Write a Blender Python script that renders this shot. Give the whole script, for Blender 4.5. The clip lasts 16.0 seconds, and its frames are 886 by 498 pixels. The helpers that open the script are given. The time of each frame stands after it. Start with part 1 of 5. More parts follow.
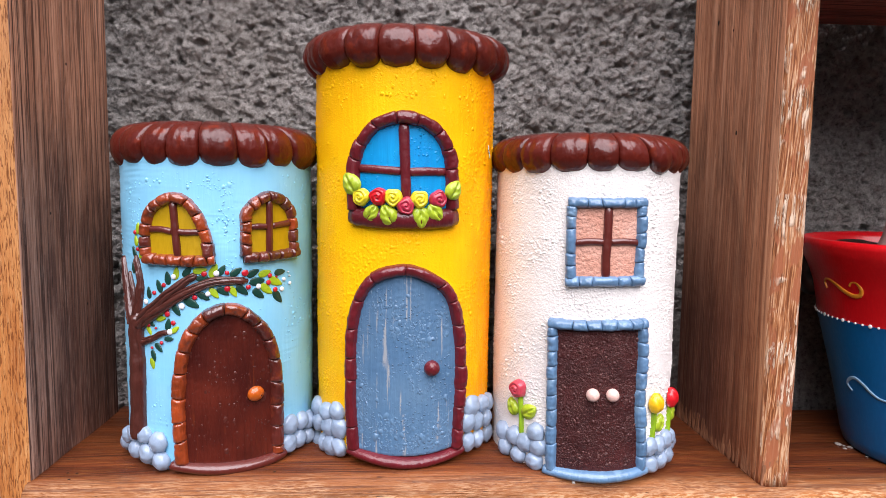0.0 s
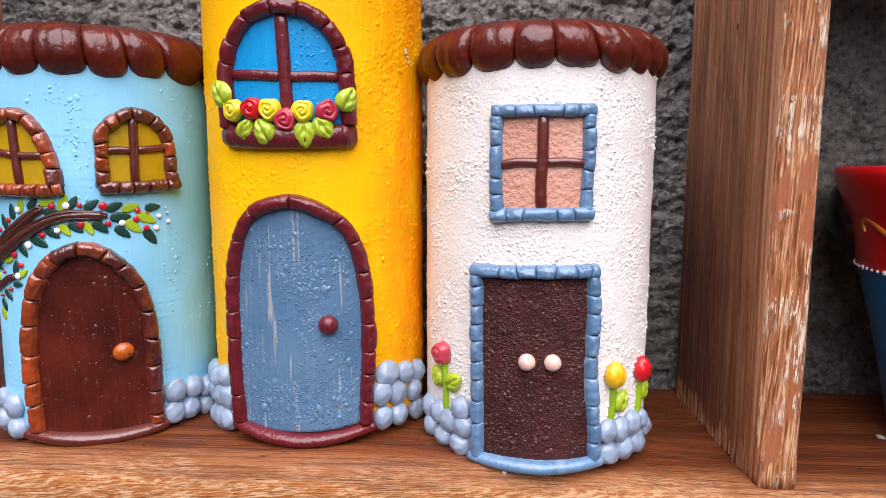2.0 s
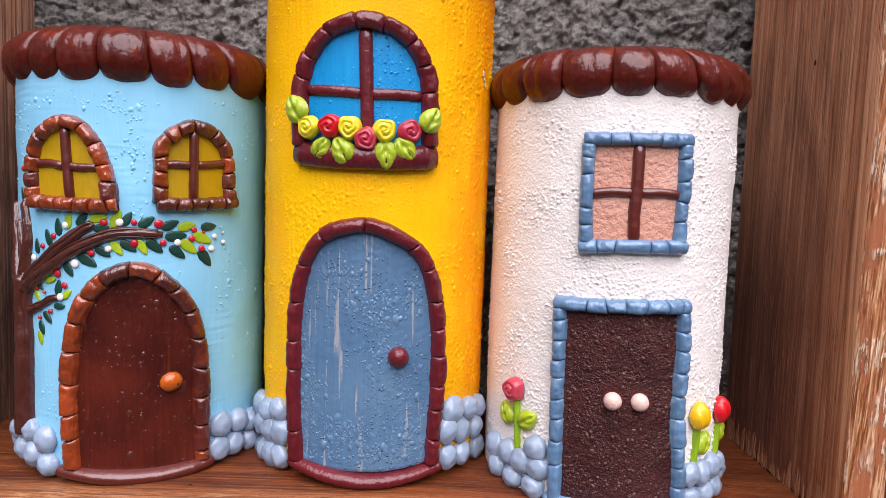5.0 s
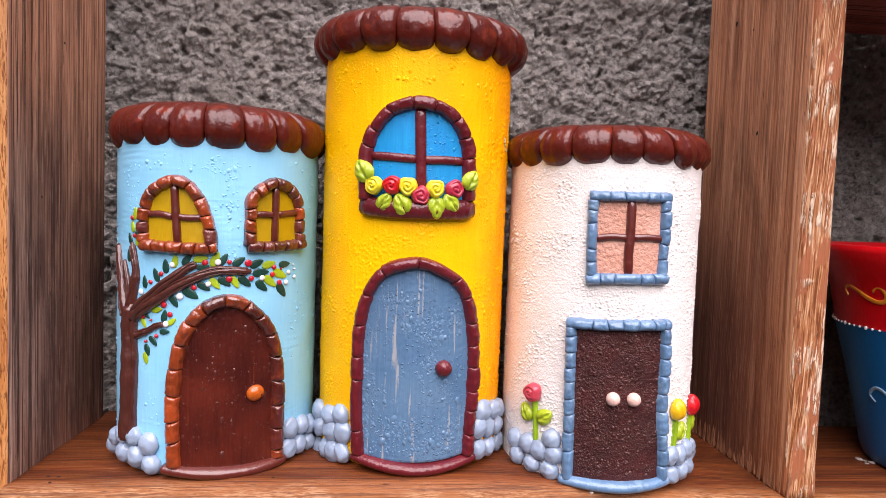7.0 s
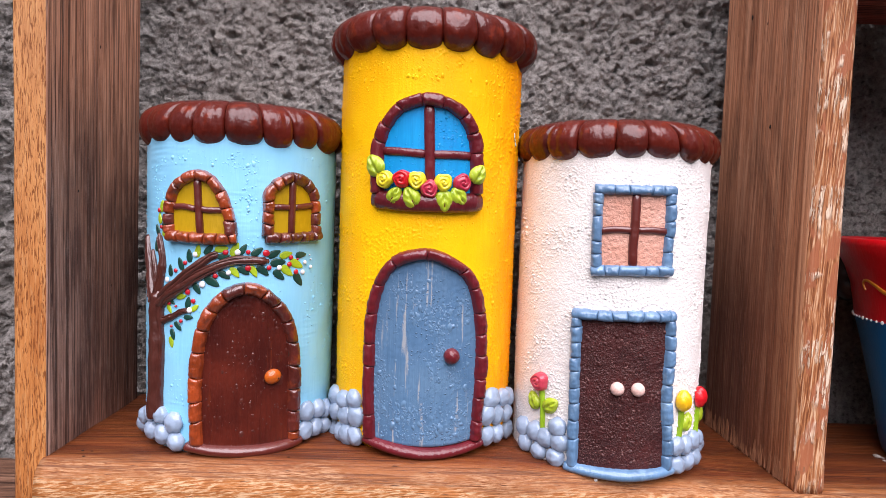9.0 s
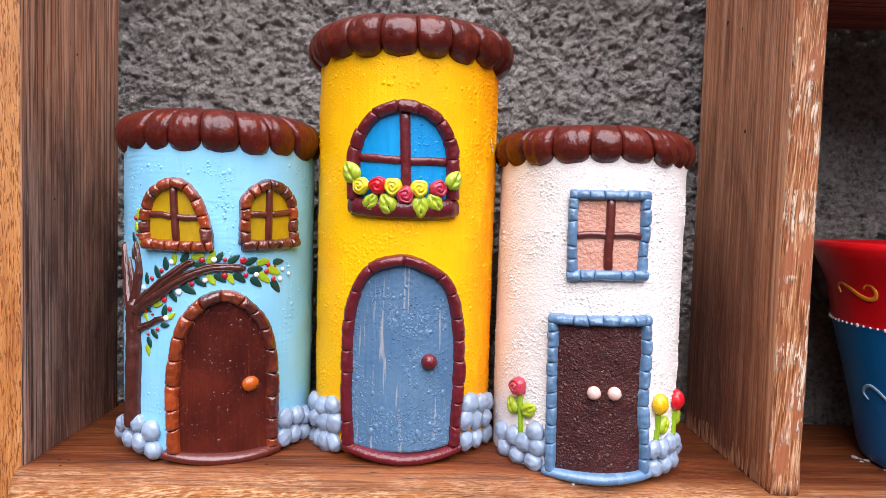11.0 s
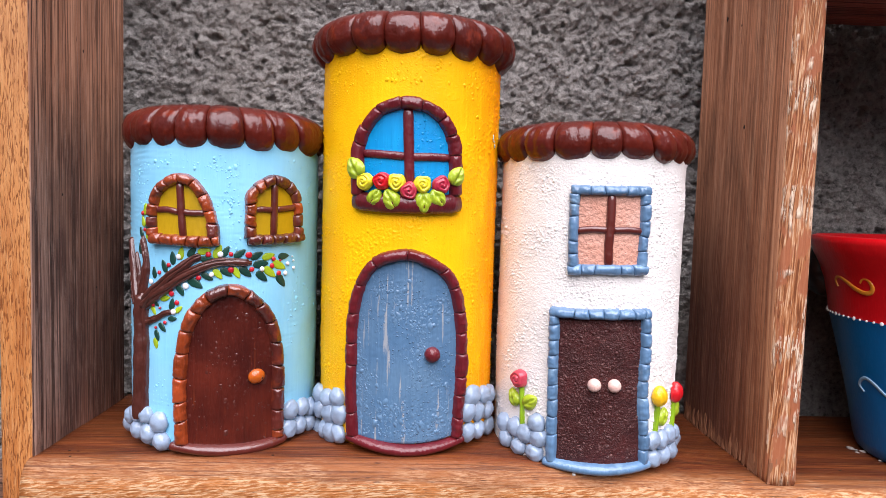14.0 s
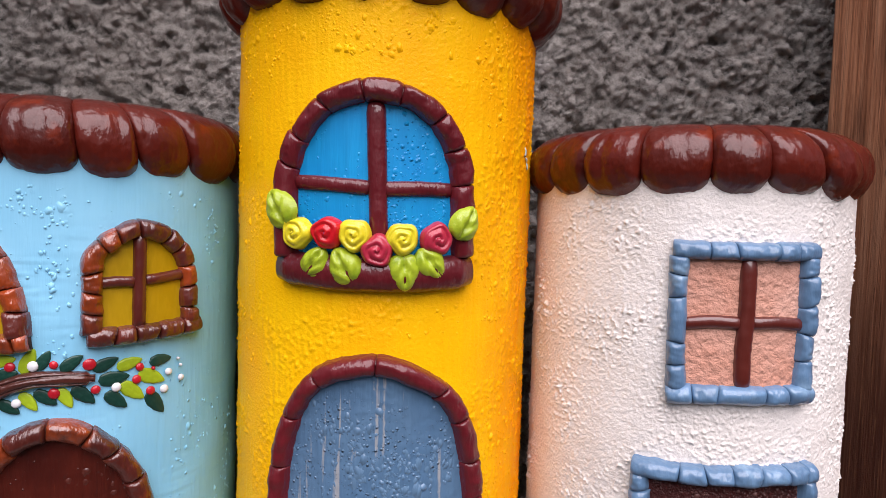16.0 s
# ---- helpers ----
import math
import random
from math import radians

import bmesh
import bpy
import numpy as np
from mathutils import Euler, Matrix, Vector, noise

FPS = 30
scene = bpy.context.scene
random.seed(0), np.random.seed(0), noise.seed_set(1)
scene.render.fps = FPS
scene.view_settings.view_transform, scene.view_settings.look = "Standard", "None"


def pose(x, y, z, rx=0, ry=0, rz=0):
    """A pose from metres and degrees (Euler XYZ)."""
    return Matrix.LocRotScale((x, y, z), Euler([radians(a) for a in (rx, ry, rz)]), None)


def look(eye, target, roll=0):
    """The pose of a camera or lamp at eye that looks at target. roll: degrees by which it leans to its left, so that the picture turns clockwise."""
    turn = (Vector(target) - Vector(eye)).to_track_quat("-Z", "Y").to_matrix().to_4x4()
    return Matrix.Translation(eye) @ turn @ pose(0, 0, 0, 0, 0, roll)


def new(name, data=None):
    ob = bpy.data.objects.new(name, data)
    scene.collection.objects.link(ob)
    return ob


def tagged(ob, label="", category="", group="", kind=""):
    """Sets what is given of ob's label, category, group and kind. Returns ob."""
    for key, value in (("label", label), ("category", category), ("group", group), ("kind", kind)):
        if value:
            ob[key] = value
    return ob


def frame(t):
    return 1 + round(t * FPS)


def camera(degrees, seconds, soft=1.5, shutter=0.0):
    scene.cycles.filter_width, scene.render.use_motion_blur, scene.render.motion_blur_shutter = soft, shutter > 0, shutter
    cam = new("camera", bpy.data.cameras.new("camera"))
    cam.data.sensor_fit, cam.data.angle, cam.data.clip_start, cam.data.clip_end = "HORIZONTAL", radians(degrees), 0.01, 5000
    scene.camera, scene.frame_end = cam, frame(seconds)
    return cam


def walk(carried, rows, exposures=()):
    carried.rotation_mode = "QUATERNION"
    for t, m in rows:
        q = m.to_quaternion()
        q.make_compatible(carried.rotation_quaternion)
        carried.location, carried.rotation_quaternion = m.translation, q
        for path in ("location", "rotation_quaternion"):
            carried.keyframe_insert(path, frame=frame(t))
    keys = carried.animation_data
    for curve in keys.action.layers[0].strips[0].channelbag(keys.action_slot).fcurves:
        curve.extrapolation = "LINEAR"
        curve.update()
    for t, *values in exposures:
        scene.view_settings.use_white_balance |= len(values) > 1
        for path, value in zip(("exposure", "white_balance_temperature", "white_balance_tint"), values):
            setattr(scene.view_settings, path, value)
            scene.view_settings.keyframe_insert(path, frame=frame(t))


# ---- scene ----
cam = camera(68.5, 16.0, soft=0.75)
PATH = [  # seconds, x, y, z, yaw, pitch, roll
    (0, -0.0003, 0.0267, 0.1240, -3.72, -5.57, 0.80),
    (0.5, 0.0075, 0.0369, 0.1220, -3.23, -6.16, 0.53),
    (1, 0.0184, 0.0550, 0.1161, -2.68, -6.33, 0.20),
    (1.5, 0.0349, 0.0689, 0.1089, -0.56, -6.81, 0.38),
    (2, 0.0628, 0.0803, 0.1004, 2.93, -7.10, 0.11),
    (2.5, 0.0767, 0.0809, 0.0942, 6.26, -7.03, 0.20),
    (3, 0.0856, 0.0851, 0.0917, 7.25, -6.96, 0.03),
    (3.5, 0.0843, 0.0863, 0.0915, 6.95, -6.63, 0.16),
    (4, 0.0684, 0.0864, 0.0948, 5.47, -6.19, 0.54),
    (4.5, 0.0510, 0.0881, 0.0971, 1.72, -5.20, 1.55),
    (5, 0.0254, 0.0899, 0.0995, -0.18, -4.74, 1.99),
    (5.2, 0.0102, 0.0910, 0.0967, -1.87, -3.77, 1.98),
    (7.3, -0.0112, 0.0280, 0.1108, -5.03, -3.07, 1.99),
    (7.5, -0.0045, 0.0210, 0.1115, -3.82, -3.17, 1.95),
    (8, 0.0043, 0.0075, 0.1110, -1.48, -3.28, 1.73),
    (8.5, 0.0002, 0.0105, 0.1094, -1.13, -3.09, 1.96),
    (9, 0.0016, 0.0295, 0.1072, -1.38, -3.38, 2.05),
    (9.2, 0.0033, 0.0362, 0.1072, -1.39, -2.80, 1.84),
    (11.5, 0.0089, 0.0275, 0.1089, -1.98, -3.18, 1.72),
    (12, 0.0099, 0.0289, 0.1082, -1.99, -3.20, 1.69),
    (12.5, 0.0107, 0.0272, 0.1074, -1.90, -3.19, 1.53),
    (13, 0.0091, 0.0238, 0.1087, -1.91, -3.24, 1.60),
    (13.5, 0.0072, 0.0217, 0.1091, -1.78, -3.84, 1.50),
    (14, 0.0070, 0.0247, 0.1097, -1.97, -3.75, 1.69),
    (14.5, 0.0106, 0.0484, 0.1154, -2.16, -3.37, 1.24),
    (15, 0.0102, 0.0916, 0.1200, -2.19, -3.33, 1.40),
    (15.5, 0.0094, 0.1347, 0.1238, -2.48, -3.79, 1.66),
    (16, 0.0104, 0.1449, 0.1245, -2.28, -3.22, 1.72),
]
walk(cam, [(t, pose(x, y, z, 90, 0, yaw) @ pose(0, 0, 0, pitch, 0, 0) @ pose(0, 0, 0, 0, 0, roll)) for t, x, y, z, yaw, pitch, roll in PATH],
     exposures=[(0, 0.43, 6300, 17), (2, 0.30, 6380, 18), (3, 0.20, 6380, 22), (4.5, 0.20, 6380, 20), (5, 0.20, 6380, 20), (7.3, 0.47, 6680, 23), (8.2, 0.47, 6520, 22), (9.2, 0.45, 6300, 20), (12, 0.45, 6250, 18), (13.5, 0.46, 6250, 18), (14.5, 0.46, 6230, 18), (15, 0.37, 6250, 18), (16, 0.04, 6500, 20)])

# ---- world, light ----
world = bpy.data.worlds.new("overcast_sky")
scene.world = world
world.use_nodes = True
wn = world.node_tree
SUN_ELEV, SUN_ROT = 56.0, 174.3
sky = wn.nodes.new("ShaderNodeTexSky")
sky.sky_type = "NISHITA"
sky.sun_disc = False
sky.sun_elevation = radians(SUN_ELEV)
sky.sun_rotation = radians(SUN_ROT)
sky.air_density, sky.dust_density, sky.ozone_density = 1.0, 4.0, 1.0
soften = wn.nodes.new("ShaderNodeMixRGB")  # cloud cover: the blue of the sky washed out towards white
soften.inputs["Fac"].default_value = 0.75
soften.inputs["Color2"].default_value = (5.6, 5.9, 6.3, 1)
wn.links.new(sky.outputs["Color"], soften.inputs["Color1"])
wn.links.new(soften.outputs["Color"], wn.nodes["Background"].inputs["Color"])
wn.nodes["Background"].inputs["Strength"].default_value = 0.040

sun_data = bpy.data.lights.new("sun", "SUN")
sun_data.energy, sun_data.angle, sun_data.color = 5.55, radians(74), (1.0, 0.96, 0.955)
sun = new("sun", sun_data)
sun.matrix_world = look((0.22, -2.23, 3.32), (0, 0, 0))


# ---- materials ----
def node(nt, kind, **values):
    n = nt.nodes.new(kind)
    for key, value in values.items():
        if key in n.inputs:
            n.inputs[key].default_value = value
    return n


def ramp(nt, source, stops):
    r = nt.nodes.new("ShaderNodeValToRGB")
    els = r.color_ramp.elements
    while len(els) < len(stops):
        els.new(0.5)
    for el, (at, col) in zip(els, stops):
        el.position = at
        el.color = (*col, 1) if len(col) == 3 else col
    nt.links.new(source, r.inputs["Fac"])
    return r.outputs["Color"]


def mixed(nt, fac, a, b, mode="MIX"):
    m = nt.nodes.new("ShaderNodeMixRGB")
    m.blend_type = mode
    for socket, value in (("Fac", fac), ("Color1", a), ("Color2", b)):
        if isinstance(value, bpy.types.NodeSocket):
            nt.links.new(value, m.inputs[socket])
        elif socket == "Fac":
            m.inputs[socket].default_value = value
        else:
            m.inputs[socket].default_value = (*value, 1)
    return m.outputs["Color"]


def noise_tex(nt, coord, scale, detail=4.0, rough=0.55, stretch=(1, 1, 1), distortion=0.0):
    mp = nt.nodes.new("ShaderNodeMapping")
    mp.inputs["Scale"].default_value = stretch
    nt.links.new(coord, mp.inputs["Vector"])
    n = node(nt, "ShaderNodeTexNoise", Scale=scale, Detail=detail, Roughness=rough, Distortion=distortion)
    nt.links.new(mp.outputs["Vector"], n.inputs["Vector"])
    return n.outputs["Fac"]


def spots_tex(nt, coord, scale, reach, randomness=1.0):
    v = node(nt, "ShaderNodeTexVoronoi", Scale=scale, Randomness=randomness)
    nt.links.new(coord, v.inputs["Vector"])
    return ramp(nt, v.outputs["Distance"], [(0.0, (1, 1, 1)), (reach, (0, 0, 0))])


def bump(nt, height, distance, strength=1.0, below=None):
    b = node(nt, "ShaderNodeBump", Strength=strength, Distance=distance)
    nt.links.new(height, b.inputs["Height"])
    if below is not None:
        nt.links.new(below, b.inputs["Normal"])
    return b.outputs["Normal"]


def begin(name, rough=0.5, coat=0.0, spec=0.4, coat_rough=0.16):
    m = bpy.data.materials.new(name)
    m.use_nodes = True
    nt = m.node_tree
    p = nt.nodes["Principled BSDF"]
    p.inputs["Roughness"].default_value = rough
    p.inputs["Coat Weight"].default_value = coat
    p.inputs["Coat Roughness"].default_value = coat_rough
    p.inputs["Coat IOR"].default_value = 1.5
    p.inputs["Specular IOR Level"].default_value = spec
    tc = nt.nodes.new("ShaderNodeTexCoord")
    return m, nt, p, tc.outputs["Object"]


def varied(nt, base, amount):
    """A colour that differs a little from object to object."""
    info = nt.nodes.new("ShaderNodeObjectInfo")
    dark = tuple(c * (1 - amount) for c in base)
    light = tuple(min(1, c * (1 + amount)) for c in base)
    return ramp(nt, info.outputs["Random"], [(0.0, dark), (1.0, light)])


def paint(name, base, rough=0.32, coat=0.35, vary=0.12, fine=0.00012, blot=0.10, grain=(1, 1, 0.25), worn=None, spec=0.4, coat_rough=0.16, dent=1.5, coat_ior=1.5):
    """Brushed acrylic paint under varnish."""
    m, nt, p, co = begin(name, rough, coat, spec, coat_rough)
    p.inputs["Coat IOR"].default_value = coat_ior
    col = varied(nt, base, vary)
    patch = noise_tex(nt, co, 90, 3)
    col = mixed(nt, ramp(nt, patch, [(0.3, (0, 0, 0)), (0.7, (blot * 4,) * 3)]), col, tuple(c * 0.62 for c in base))
    brush = noise_tex(nt, co, 900, 3, stretch=grain)
    col = mixed(nt, ramp(nt, brush, [(0.45, (0, 0, 0)), (0.75, (0.35, 0.35, 0.35))]), col, tuple(min(1, c * 1.25 + 0.01) for c in base))
    if worn:
        mask = ramp(nt, noise_tex(nt, co, 160, 4), [(0.56, (0, 0, 0)), (0.68, (0.8, 0.8, 0.8))])
        col = mixed(nt, mask, col, worn)
    nt.links.new(col, p.inputs["Base Color"])
    dents = noise_tex(nt, co, 230, 2, 0.5)
    relief = bump(nt, brush, fine, 1.0, bump(nt, dents, fine * dent))
    nt.links.new(relief, p.inputs["Normal"])
    nt.links.new(relief, p.inputs["Coat Normal"])
    return m


def droplet_paint(name, base, second, scale, reach, height, rough=0.34, coat=0.35, streaks=None, grit=False, spec=0.3, brushed=0.4, ridge=0.00015, run_at=0.635, coat_rough=0.16):
    """Thick paint with small drops and runs on it."""
    m, nt, p, co = begin(name, rough, coat, spec, coat_rough)
    patch = noise_tex(nt, co, 45, 4)
    col = mixed(nt, ramp(nt, patch, [(0.35, (0, 0, 0)), (0.68, (1, 1, 1))]), base, second)
    brush = noise_tex(nt, co, 700, 3, stretch=(1, 1, 0.08))
    col = mixed(nt, ramp(nt, brush, [(0.4, (0, 0, 0)), (0.8, (brushed,) * 3)]), col, tuple(c * 0.72 for c in base))
    if streaks:
        run = noise_tex(nt, co, 480, 4, stretch=(1, 1, 0.055))
        col = mixed(nt, ramp(nt, run, [(run_at, (0, 0, 0)), (run_at + 0.06, (0.8, 0.8, 0.8))]), col, streaks)
    where = ramp(nt, noise_tex(nt, co, 60, 3), [(0.42, (0, 0, 0)), (0.62, (1, 1, 1))])
    drops = spots_tex(nt, co, scale, reach)
    small = spots_tex(nt, co, scale * 2.1, reach * 0.8)
    both = mixed(nt, 1.0, drops, small, "LIGHTEN")
    lumps = mixed(nt, 1.0, both, where, "MULTIPLY")
    if grit:
        col = mixed(nt, lumps, col, grit)
    n1 = bump(nt, brush, ridge)
    relief = bump(nt, lumps, height, 1.0, n1)
    nt.links.new(relief, p.inputs["Normal"])
    nt.links.new(relief, p.inputs["Coat Normal"])
    nt.links.new(col, p.inputs["Base Color"])
    return m


def yellow_paint(name):
    """Glossy yellow, turning to orange on the flank towards the white house and in small patches."""
    m, nt, p, co = begin(name, 0.40, 0.0, 0.12)
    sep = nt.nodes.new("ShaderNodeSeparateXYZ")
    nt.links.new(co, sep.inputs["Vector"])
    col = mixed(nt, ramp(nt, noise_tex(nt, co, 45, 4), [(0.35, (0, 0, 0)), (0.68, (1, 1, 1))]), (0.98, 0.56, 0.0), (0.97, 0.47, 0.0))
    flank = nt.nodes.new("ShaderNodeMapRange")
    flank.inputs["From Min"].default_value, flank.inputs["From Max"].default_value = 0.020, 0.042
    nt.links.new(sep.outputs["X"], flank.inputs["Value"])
    flank_orange = mixed(nt, 1.0, ramp(nt, noise_tex(nt, co, 110, 5, 0.6, (1, 1, 0.3)), [(0.32, (0, 0, 0)), (0.55, (1, 1, 1))]), flank.outputs["Result"], "MULTIPLY")
    col = mixed(nt, flank_orange, col, (0.93, 0.27, 0.0))
    brush = noise_tex(nt, co, 650, 3, stretch=(1, 1, 0.07))
    col = mixed(nt, ramp(nt, brush, [(0.55, (0, 0, 0)), (0.78, (0.35, 0.35, 0.35))]), col, (0.93, 0.38, 0.0))
    col = mixed(nt, ramp(nt, noise_tex(nt, co, 520, 4, 0.65), [(0.64, (0, 0, 0)), (0.72, (0.5, 0.5, 0.5))]), col, (0.90, 0.33, 0.0))
    nt.links.new(col, p.inputs["Base Color"])
    relief = bump(nt, noise_tex(nt, co, 1300, 3, 0.6), 0.00022, 1.0, bump(nt, brush, 0.00012))
    for socket in ("Normal", "Coat Normal"):
        nt.links.new(relief, p.inputs[socket])
    return m


def stucco_paint(name, base, second, scale=900, height=0.0006):
    m, nt, p, co = begin(name, 0.6, 0.0, 0.4)
    patch = noise_tex(nt, co, 60, 4)
    col = mixed(nt, ramp(nt, patch, [(0.4, (0, 0, 0)), (0.7, (1, 1, 1))]), base, second)
    grain = noise_tex(nt, co, scale, 5, 0.6)
    nt.links.new(col, p.inputs["Base Color"])
    nt.links.new(bump(nt, grain, height), p.inputs["Normal"])
    return m


def wood(name, axis, tones, line, line_scale=600, lines=(0.40, 0.50), long=0.008, rough=0.5, seed=0.0, pale_fibre=0.5, stain=0.6, spec=0.2):
    """Weathered board: long dark grain lines, fine fibres, pores and stains."""
    m, nt, p, co = begin(name, rough, 0.0, spec)
    shift = nt.nodes.new("ShaderNodeVectorMath")
    shift.inputs[1].default_value = (seed, seed * 0.7, seed * 1.3)
    nt.links.new(co, shift.inputs[0])
    co2 = shift.outputs["Vector"]

    def along(k):
        return tuple(k if i == axis else 1.0 for i in range(3))

    broad = noise_tex(nt, co2, 130, 4, 0.6, along(0.05), 0.8)
    fibre = noise_tex(nt, co2, 1900, 4, 0.65, along(0.020), 0.2)
    grain = noise_tex(nt, co2, line_scale, 4, 0.62, along(long), 0.25)
    pore = noise_tex(nt, co2, 2400, 2, 0.5, along(0.05))
    cloud = noise_tex(nt, co2, 30, 4, 0.6, along(0.35))
    col = ramp(nt, broad, [(0.28, tones[0]), (0.5, tones[1]), (0.74, tones[2])])
    col = mixed(nt, ramp(nt, fibre, [(0.50, (0, 0, 0)), (0.68, (pale_fibre,) * 3)]), col, tuple(min(1, c * 1.3) for c in tones[2]))
    col = mixed(nt, ramp(nt, fibre, [(0.34, (0.75, 0.75, 0.75)), (0.47, (0, 0, 0))]), col, tuple(c * 0.6 for c in tones[0]))
    col = mixed(nt, ramp(nt, cloud, [(0.50, (0, 0, 0)), (0.72, (stain,) * 3)]), col, tuple(c * 0.4 for c in tones[0]))
    col = mixed(nt, ramp(nt, grain, [(lines[0], (0.92, 0.92, 0.92)), (lines[1], (0, 0, 0))]), col, line)
    col = mixed(nt, ramp(nt, pore, [(0.63, (0, 0, 0)), (0.69, (0.8, 0.8, 0.8))]), col, tuple(c * 0.5 for c in line))
    height = mixed(nt, 0.5, fibre, grain)
    nt.links.new(col, p.inputs["Base Color"])
    rr = ramp(nt, fibre, [(0.3, (rough + 0.15,) * 3), (0.7, (rough - 0.1,) * 3)])
    nt.links.new(rr, p.inputs["Roughness"])
    nt.links.new(bump(nt, height, 0.0009), p.inputs["Normal"])
    return m


def upright_wood(name, seed, fore, aft, high, stain, line, front, back, lines_fore, lines_aft, stain_low, pale):
    """Face of a weathered upright with fine weathered lines and dark stains. Its tones drift from the front to the back
    and up its height, partly the wood's own colour, partly painted-in shade and light.
    """
    m, nt, p, co = begin(name, 0.55, 0.0, 0.2)
    sep = nt.nodes.new("ShaderNodeSeparateXYZ")
    nt.links.new(co, sep.inputs["Vector"])
    shift = nt.nodes.new("ShaderNodeVectorMath")
    shift.inputs[1].default_value = (seed, seed * 0.7, seed * 1.3)
    nt.links.new(co, shift.inputs[0])
    at = shift.outputs["Vector"]

    def fade(value, a, b, lo=0.0, hi=1.0):
        r = nt.nodes.new("ShaderNodeMapRange")
        for key, v in (("From Min", a), ("From Max", b), ("To Min", lo), ("To Max", hi)):
            r.inputs[key].default_value = v
        nt.links.new(value, r.inputs["Value"])
        return r.outputs["Result"]

    def times(a, b):
        return mixed(nt, 1.0, a, b, "MULTIPLY")

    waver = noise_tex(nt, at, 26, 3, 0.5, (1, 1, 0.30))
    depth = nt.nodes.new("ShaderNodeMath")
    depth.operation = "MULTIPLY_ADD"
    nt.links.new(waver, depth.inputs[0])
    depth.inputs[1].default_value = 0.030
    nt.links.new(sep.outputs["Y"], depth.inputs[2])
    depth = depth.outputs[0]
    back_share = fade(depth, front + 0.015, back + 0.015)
    broad = noise_tex(nt, at, 210, 4, 0.6, (1, 1, 0.035), 0.7)
    fibre = noise_tex(nt, at, 1500, 5, 0.7, (1, 1, 0.030), 0.3)
    grain = noise_tex(nt, at, 760, 3, 0.60, (1, 1, 0.011), 0.5)
    dash = noise_tex(nt, at, 1500, 2, 0.5, (1, 1, 0.055), 0.6)
    cloud = noise_tex(nt, at, 34, 5, 0.62, (1, 1, 0.30), 0.6)

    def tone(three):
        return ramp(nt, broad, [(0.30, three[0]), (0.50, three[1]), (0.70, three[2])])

    # darker aft tones paint in shade at the back, high tones the light above
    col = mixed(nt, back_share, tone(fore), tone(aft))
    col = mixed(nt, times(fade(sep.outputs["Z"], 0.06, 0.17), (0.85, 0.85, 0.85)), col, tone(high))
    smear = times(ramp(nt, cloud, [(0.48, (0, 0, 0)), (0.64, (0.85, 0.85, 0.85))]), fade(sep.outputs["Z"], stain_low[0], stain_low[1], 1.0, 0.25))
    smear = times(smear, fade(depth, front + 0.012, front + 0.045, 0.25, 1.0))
    col = mixed(nt, smear, col, stain)
    thin = times(ramp(nt, grain, [(0.445, (0.95, 0.95, 0.95)), (0.50, (0, 0, 0))]), fade(depth, front + 0.012, back + 0.010, lines_fore, lines_aft))
    col = mixed(nt, thin, col, line)
    col = mixed(nt, ramp(nt, fibre, [(0.36, (0.45, 0.45, 0.45)), (0.50, (0, 0, 0))]), col, tuple(c * 0.6 for c in fore[0]))
    col = mixed(nt, ramp(nt, fibre, [(0.53, (0, 0, 0)), (0.70, (pale, pale, pale))]), col, tuple(min(1, c * 1.2) for c in fore[2]))
    col = mixed(nt, ramp(nt, dash, [(0.66, (0, 0, 0)), (0.72, (0.75, 0.75, 0.75))]), col, tuple(c * 0.6 for c in line))
    nt.links.new(col, p.inputs["Base Color"])
    nt.links.new(ramp(nt, fibre, [(0.3, (0.70, 0.70, 0.70)), (0.7, (0.46, 0.46, 0.46))]), p.inputs["Roughness"])
    nt.links.new(bump(nt, mixed(nt, 0.5, fibre, grain), 0.0007), p.inputs["Normal"])
    return m


